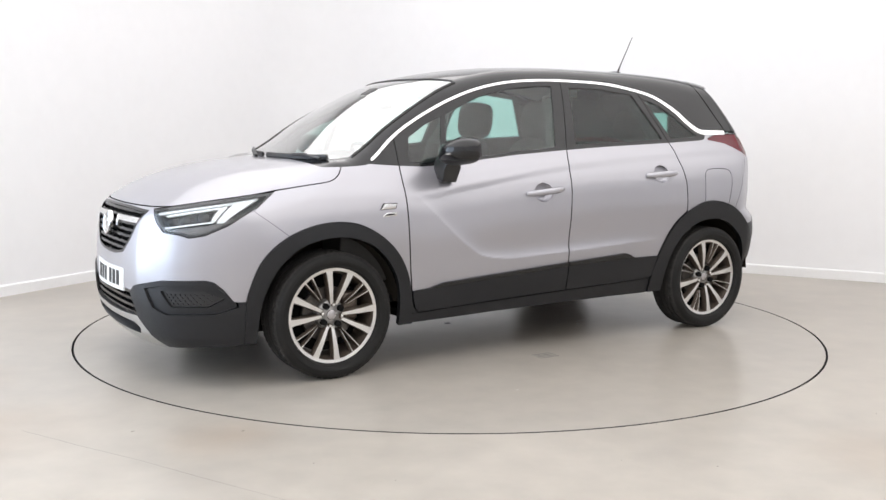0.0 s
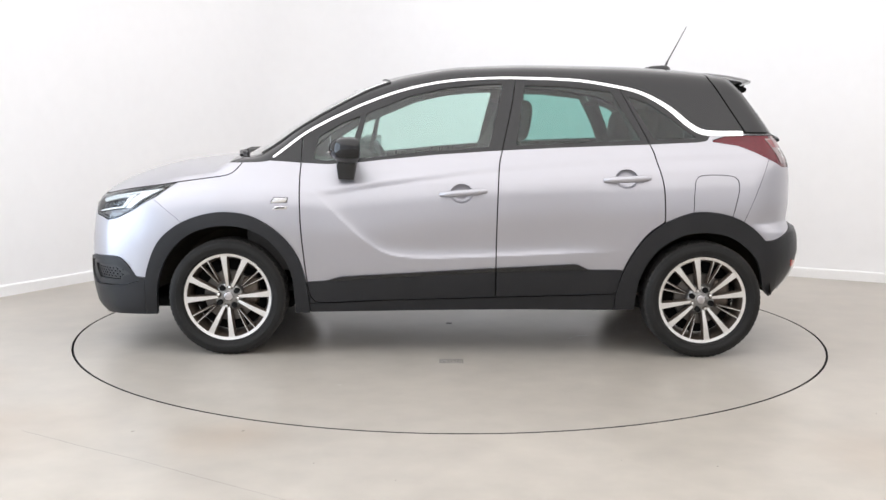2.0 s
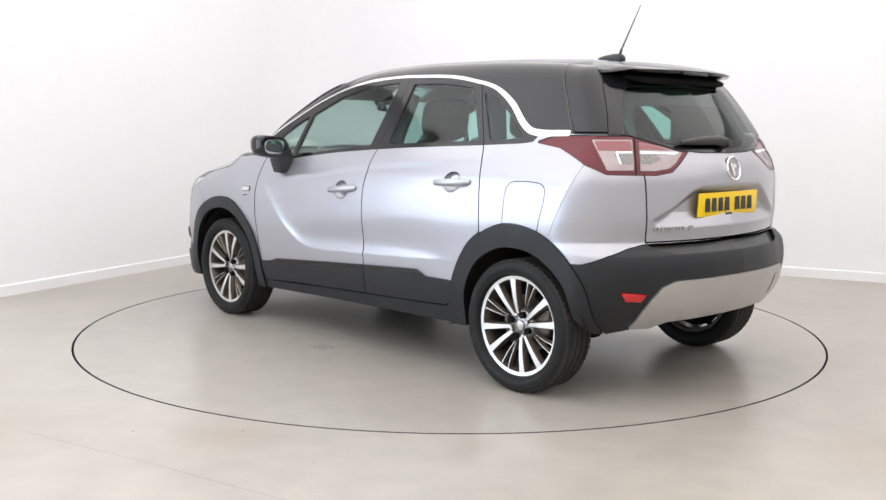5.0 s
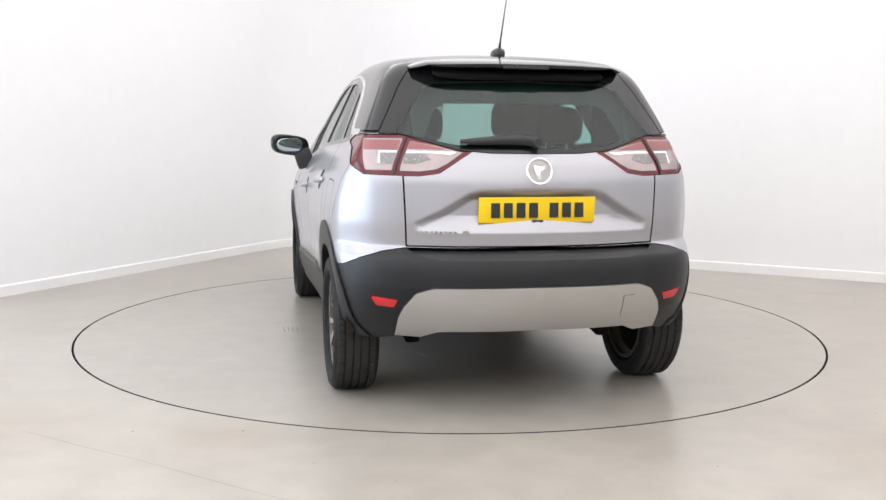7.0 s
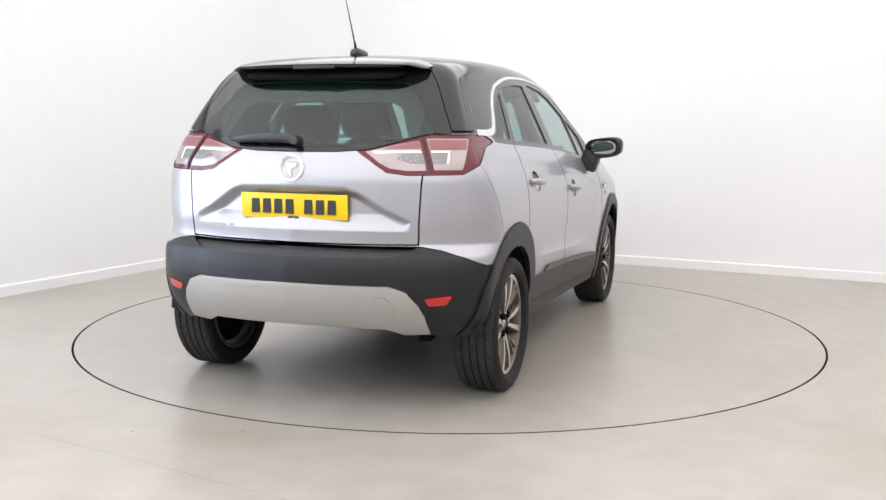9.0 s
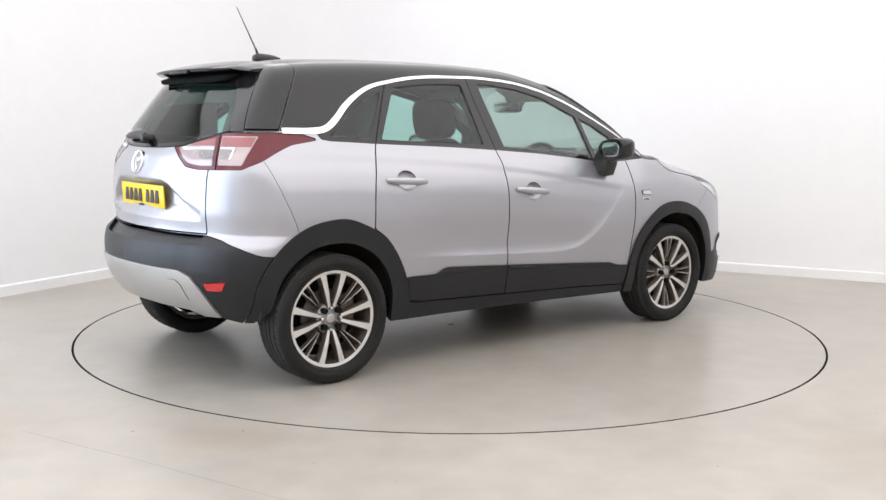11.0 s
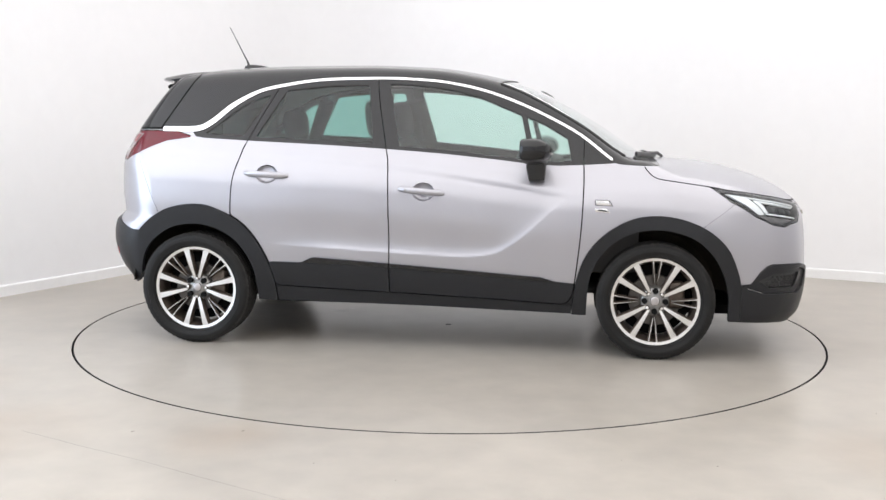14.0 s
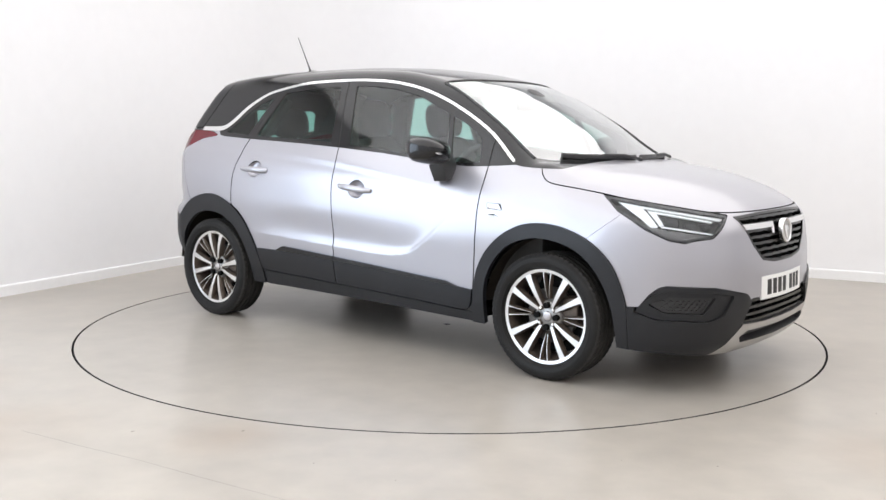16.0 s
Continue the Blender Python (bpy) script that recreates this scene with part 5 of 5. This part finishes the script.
def build_fittings():
    # spoiler over the rear window
    n, rows = 28, []
    bm = bmesh.new()
    for j in range(n + 1):
        y = -0.50 + 1.0 * j / n
        k = abs(y) / 0.50
        thin = 1 - 0.65 * k ** 4
        back = -1.695 + 0.075 * k ** 2.4 + 0.06 * k ** 8
        front = -1.42 + 0.02 * k
        zr = lambda x: float(TOP(x) - CROWN(x) * (abs(y) / 0.62) ** 2.6) - 0.02 * max(0, k - 0.85) / 0.15
        ring = [(front, zr(front) + 0.003)]
        for t in (0.25, 0.5, 0.75, 0.93):
            x = front + (back - front) * t
            ring.append((x, zr(x) + 0.006 + 0.010 * t))
        zb = ring[-1][1]
        ring += [(back, zb - 0.008), (back + 0.006, zb - 0.022 * thin), (back + 0.06, zb - 0.034 * thin), (front - 0.10, zr(front - 0.10) - 0.055 * thin), (front, zr(front) - 0.03)]
        rows.append([bm.verts.new((x, y, z)) for x, z in ring])
    for a, b in zip(rows, rows[1:]):
        for i in range(len(a)):
            bm.faces.new((a[i], a[(i + 1) % len(a)], b[(i + 1) % len(a)], b[i]))
    bm.faces.new(rows[0]), bm.faces.new(rows[-1])
    sp_ = part("roof_spoiler", bm, GLOSS, GATE, "gloss black roof spoiler", 35)
    part("brake_light", box_bm(0.012, 0.21, 0.016, pose(-1.693, 0, float(TOP(-1.69)) - 0.002, 0, 15), 0.003), LAMPGREY, sp_, "dark third brake lamp strip")
    part("spoiler_bracket", blob_bm(0.09, 0.40, 0.018, pose(-1.565, 0, 1.49, 0, -15), 4), LINER, sp_, "black underside fairing")
    # aerial
    base = part("roof_aerial", blob_bm(0.085, 0.026, 0.025, pose(-1.185, 0, roof_z(-1.185, 0) + 0.008, 0, -2), 2.6, 12, 20, warp=lambda p: Vector((p.x, p.y * (1 - 0.4 * p.x / 0.085), p.z * (1 - 0.45 * p.x / 0.085)))), BLACK, CAR, "black aerial base on the roof")
    part("aerial_rod", rod_bm((-1.235, 0, roof_z(-1.235, 0) + 0.03), (-1.36, 0, 1.865), 0.0045, 0.002, 8), BLACK, base, "thin black aerial rod")
    part("aerial_collar", rod_bm((-1.235, 0, roof_z(-1.235, 0) + 0.02), (-1.252, 0, roof_z(-1.235, 0) + 0.065), 0.009, 0.005, 10), BLACK, base)
    # rear wiper
    def rear_x(y, z):
        x = np.linspace(-2.2, -1.2, 2000)
        v = skin(x, np.full_like(x, y), np.full_like(x, z))
        return float(x[np.argmax(v < 0)])
    pts = [(rear_x(y, z) - 0.028, y, z) for y, z in ((0.0, 1.186), (0.06, 1.196), (0.16, 1.194), (0.27, 1.188), (0.33, 1.186))]
    wp = part("rear_wiper", tube_bm(pts, [0.020, 0.022, 0.020, 0.014, 0.008], 10, 1.1), BLACK, GATE, "black rear wiper")
    part("wiper_pivot", rod_bm((rear_x(0, 1.18) + 0.01, 0.0, 1.18), (rear_x(0, 1.18) - 0.045, 0.0, 1.185), 0.022, 0.018, 16), BLACK, wp)
    # plates
    rear = part("rear_plate", box_bm(0.008, 0.52, 0.111, pose(-1.900, 0, 0.898, 0, -3), 0.003), YELLOW, GATE, "yellow number plate with plain black bars")
    bars(rear, "plate_bar", (-1.9055, 0.215, 0.900), (0, -1, 0), (0.05, 0, 1), 0.225, 0.072, 4, INK, 0.003, 0.7)
    bars(rear, "plate_bar", (-1.9055, -0.045, 0.900), (0, -1, 0), (0.05, 0, 1), 0.17, 0.072, 3, INK, 0.003, 0.7)
    part("plate_bar", box_bm(0.003, 0.05, 0.010, pose(-1.9075, 0.0, 0.849)), INK, rear)
    # the front plate bends more than the nose, to fit the camera's view
    def strip_bm(y0, y1, z0, z1, back, out):
        bm, rows = bmesh.new(), []
        for j in range(9):
            y = y0 + (y1 - y0) * j / 8
            x = 2.181 - 0.30 * y * y
            rows.append([bm.verts.new((x + d - 0.035 * (z - 0.488), y, z)) for d, z in ((back, z0), (out, z0), (out, z1), (back, z1))])
        for p, q in zip(rows, rows[1:]):
            for k in range(4):
                bm.faces.new((p[k], p[(k + 1) % 4], q[(k + 1) % 4], q[k]))
        bm.faces.new(rows[0]), bm.faces.new(rows[-1])
        return bm
    front = part("front_plate", strip_bm(-0.26, 0.26, 0.4325, 0.5435, -0.004, 0.004), WHITE, CAR, "white number plate with plain black bars")
    part("plate_carrier", strip_bm(-0.25, 0.25, 0.437, 0.539, -0.022, -0.0045), BLACK, front)
    for y in [-0.215 + 0.05625 * (i + 0.5) for i in range(4)] + [0.045 + 0.0567 * (i + 0.5) for i in range(3)]:
        part("plate_bar", strip_bm(y - 0.020, y + 0.020, 0.452, 0.526, 0.0035, 0.0052), INK, front, "plain bar in place of lettering")
    # emblems and model lettering
    emblem((-1.917, 0, 1.062), (-1, 0, 0.22), 0.060, GATE)
    emblem((2.170, 0, 0.752), (1, 0, 0.12), 0.062, CAR)
    for i in range(9):
        y = 0.515 - 0.0195 * i
        part("badge_letter", box_bm(0.004, 0.013, 0.016, pose(rear_x(y, 0.80) - 0.001, y, 0.80)), BRAKE, GATE, "small chrome bar in place of lettering")
    part("badge_letter", box_bm(0.004, 0.026, 0.022, pose(rear_x(0.315, 0.80) - 0.001, 0.315, 0.80)), BRAKE, GATE, "small chrome bar in place of lettering")
    for s in (1, -1):
        skewed_badge(1.050, 0.951, 0.833, 0.867, "badge_base", BLACK, CAR, s, 0.001, "black badge surround")
        skewed_badge(1.045, 0.955, 0.836, 0.864, "wing_badge", CHROME, CAR, s, label="bright badge on the front wing")
        skewed_badge(1.037, 0.953, 0.799, 0.820, "wing_badge", CHROME, CAR, s, 0.0, label="small bright badge on the front wing")
        skewed_badge(1.028, 0.966, 0.804, 0.815, "badge_bar", BLACK, CAR, s, 0.003, label="plain dark bar in place of lettering")
    # black seal round the windscreen
    for s in (1, -1):
        edge = bend([(1.115, 0.674), (0.96, 0.645), (0.80, 0.615), (0.60, 0.574), (0.42, 0.537)], 4)
        part("windscreen_seal", tube_bm([(x, s * y, roof_z(x, y) + 0.001) for x, y in edge], 0.008, 8), BLACK, CAR, "black rubber windscreen seal")
    edge = bend([(0.42, 0.535), (0.445, 0.40), (0.475, 0.2), (0.48, 0.0), (0.475, -0.2), (0.445, -0.40), (0.42, -0.535)], 4)
    part("windscreen_seal", tube_bm([(x, y, roof_z(x, abs(y)) + 0.001) for x, y in edge], 0.006, 8), BLACK, CAR, "black rubber windscreen seal")
    # front wipers
    for y0, y1, dz in ((0.58, 0.06, 0.0), (0.0, -0.52, 0.012)):
        pts = []
        for j in range(9):
            y = y0 + (y1 - y0) * j / 8
            x = 1.325 - 0.16 * (abs(y) / 0.68) ** 2 - 0.05 * dz / 0.012 * j / 8
            pts.append((x, y, roof_z(x, y) + 0.013))
        wp = part("wiper", tube_bm(pts, 0.009, 8, 1.6), BLACK, CAR, "black windscreen wiper")
        part("wiper_arm", tube_bm([(pts[0][0] + 0.04, pts[0][1], pts[0][2] - 0.008), (pts[2][0] + 0.02, pts[2][1], pts[2][2] + 0.012), (pts[4][0], pts[4][1], pts[4][2] + 0.009)], 0.009, 8), BLACK, wp)
    # honeycomb insets in the front corners
    for i, s in enumerate((1, -1)):
        side = ("left", "right")[i]
        ob = sheet_object("bumper_inset", CLADF, BLACK, CORNERS[i], "black honeycomb inset", lift=-0.016, thick=0.006, mode=side)
        for r in range(4):
            for k in range(9):
                cell = CLADF.take(lambda x, y, z: np.sqrt((y - 0.605 - 0.018 * k - 0.009 * (r % 2)) ** 2 + (z - 0.412 - 0.0145 * r) ** 2) - 0.0058)[0]
                if len(cell.T):
                    sheet_object("cell_rim", cell, BLACK, ob, lift=-0.010, thick=0.008, mode=side)


build_mirrors()
build_handles()
build_fittings()

# ---------------------------------------------------------------- car: cabin


def build_cabin():
    part("cabin_floor", box_bm(2.6, 1.46, 0.04, pose(-0.25, 0, 0.36), 0.01), LINER, CAR, "dark cabin floor")
    dash = part("dashboard", prism_bm([(1.20, 1.02), (0.95, 1.045), (0.70, 1.03), (0.58, 0.98), (0.56, 0.86), (0.66, 0.70), (0.75, 0.45), (1.20, 0.45)], 1.42, None, 0.02), TRIM, CAR, "dark grey dashboard")
    part("instrument_hood", blob_bm(0.10, 0.17, 0.05, pose(0.68, -0.37, 1.05), 3), TRIM, dash)
    part("centre_screen", box_bm(0.02, 0.24, 0.13, pose(0.60, 0, 1.0, 0, -10), 0.006), GLOSS, dash, "gloss black screen")
    # steering wheel, right-hand drive
    col = pose(0.47, -0.37, 0.98, 0, -62, 0)
    ring = lathe_bm([(0.183 + 0.016 * math.cos(q * math.tau / 10), 0.016 * math.sin(q * math.tau / 10)) for q in range(10)], 48, closed=True)
    ring.transform(col @ pose(0, 0, 0, 90))
    sw = part("steering_wheel", ring, BLACK, CAR, "black steering wheel")
    bm = blob_bm(0.07, 0.09, 0.03, col, 3)
    for a in (0.0, math.pi, -math.pi / 2):
        d = Vector((math.sin(a), math.cos(a), 0))
        rod_bm(col @ (d * 0.06), col @ (d * 0.18), 0.018, 0.014, 8, bm)
    part("wheel_centre", bm, BLACK, sw)

    def headrest(parent, x, y, z, w=0.14, h=0.10):
        part("headrest", blob_bm(0.07, w, h, pose(x, y, z, 0, -8), 3.4, 14, 24), CLOTH, parent, "dark cloth headrest")
        for dy in (-0.055, 0.055):
            part("headrest_post", rod_bm((x + 0.01, y + dy, z - h - 0.07), (x + 0.005, y + dy, z - h + 0.02), 0.006), BRAKE, parent, "bright steel post")

    for s in (1, -1):
        y = 0.36 * s
        seat = part("front_seat", blob_bm(0.26, 0.25, 0.09, pose(0.12, y, 0.60, 0, -6), 4), CLOTH, CAR, "dark cloth front seat")
        part("seat_back", blob_bm(0.09, 0.245, 0.335, pose(-0.20, y, 0.855, 0, -15), 3.6, 18, 28, warp=lambda p: Vector((p.x, p.y * (1 - 0.18 * max(0, p.z / 0.33)), p.z))), CLOTH, seat)
        headrest(seat, -0.315, y, 1.29, 0.15, 0.118)
    bench = part("rear_seat", blob_bm(0.25, 0.64, 0.09, pose(-0.72, 0, 0.62, 0, -5), 5), CLOTH, CAR, "dark cloth rear seat")
    part("seat_back", blob_bm(0.07, 0.62, 0.30, pose(-0.96, 0, 0.86, 0, -16), 5), CLOTH, bench)
    for y in (0.37, -0.37):
        headrest(bench, -1.04, y, 1.26, 0.13, 0.095)
    part("parcel_shelf", box_bm(0.55, 1.06, 0.03, pose(-1.45, 0, 1.10), 0.01), TRIM, CAR, "dark parcel shelf")
    # pillars inside and belts
    for s in (1, -1):
        part("pillar_trim", tube_bm([(-0.10, s * 0.70, 0.70), (-0.20, s * 0.67, 1.13), (-0.26, s * 0.56, 1.42)], 0.075, 12, 0.6), TRIM, CAR, "grey cabin pillar trim")
        part("seat_belt", tube_bm([(-0.17, s * 0.64, 0.70), (-0.20, s * 0.62, 1.1), (-0.24, s * 0.55, 1.36)], 0.014, 6), BLACK, CAR, "black seat belt")
        part("pillar_trim", tube_bm([(-1.02, s * 0.68, 0.80), (-0.99, s * 0.655, 1.15), (-0.87, s * 0.54, 1.41)], 0.055, 12, 0.6), TRIM, CAR, "grey cabin pillar trim")
        part("rear_pillar_trim", prism_bm([(-1.24, 1.17), (-1.71, 1.19), (-1.63, 1.30), (-1.53, 1.43), (-1.24, 1.47)], 0.03, pose(0, s * 0.495, 0), 0.008), TRIM, CAR, "dark grey rear pillar trim")
        part("sun_visor", box_bm(0.16, 0.36, 0.02, pose(0.42, s * 0.33, 1.45, 0, 28), 0.006), HEADLINER, CAR, "pale grey sun visor")
    m = part("cabin_mirror", blob_bm(0.018, 0.115, 0.034, pose(0.60, 0, 1.375, 0, 0, 8), 4), BLACK, CAR, "black interior mirror")
    part("mirror_glass", box_bm(0.003, 0.20, 0.052, pose(0.581, -0.002, 1.375, 0, 0, 8), 0.001), MIRROR, m, "silvered glass")
    part("mirror_stem", rod_bm((0.61, 0, 1.39), (0.67, 0, 1.44), 0.012), BLACK, m)
    part("sensor_pod", blob_bm(0.06, 0.06, 0.03, pose(0.66, 0, 1.425, 0, 30), 3), BLACK, CAR, "black sensor housing")


build_cabin()


# ---------------------------------------------------------------- what moves
def motions():
    table_rows, car_rows = [], []
    for i in range(33):
        t = i * 0.5
        turn = 86.5 - 15.5 * (t - 8) + 1.606 - 2.717 * t / 16
        table_rows.append((t, pose(0, 0, 0, 0, 0, turn)))
        car_rows.append((t, pose(0, 0, 0, 0, 0, turn) @ pose(CAR_X, CAR_Y, 0)))
    walk(TABLE, table_rows)
    walk(CAR, car_rows)


motions()
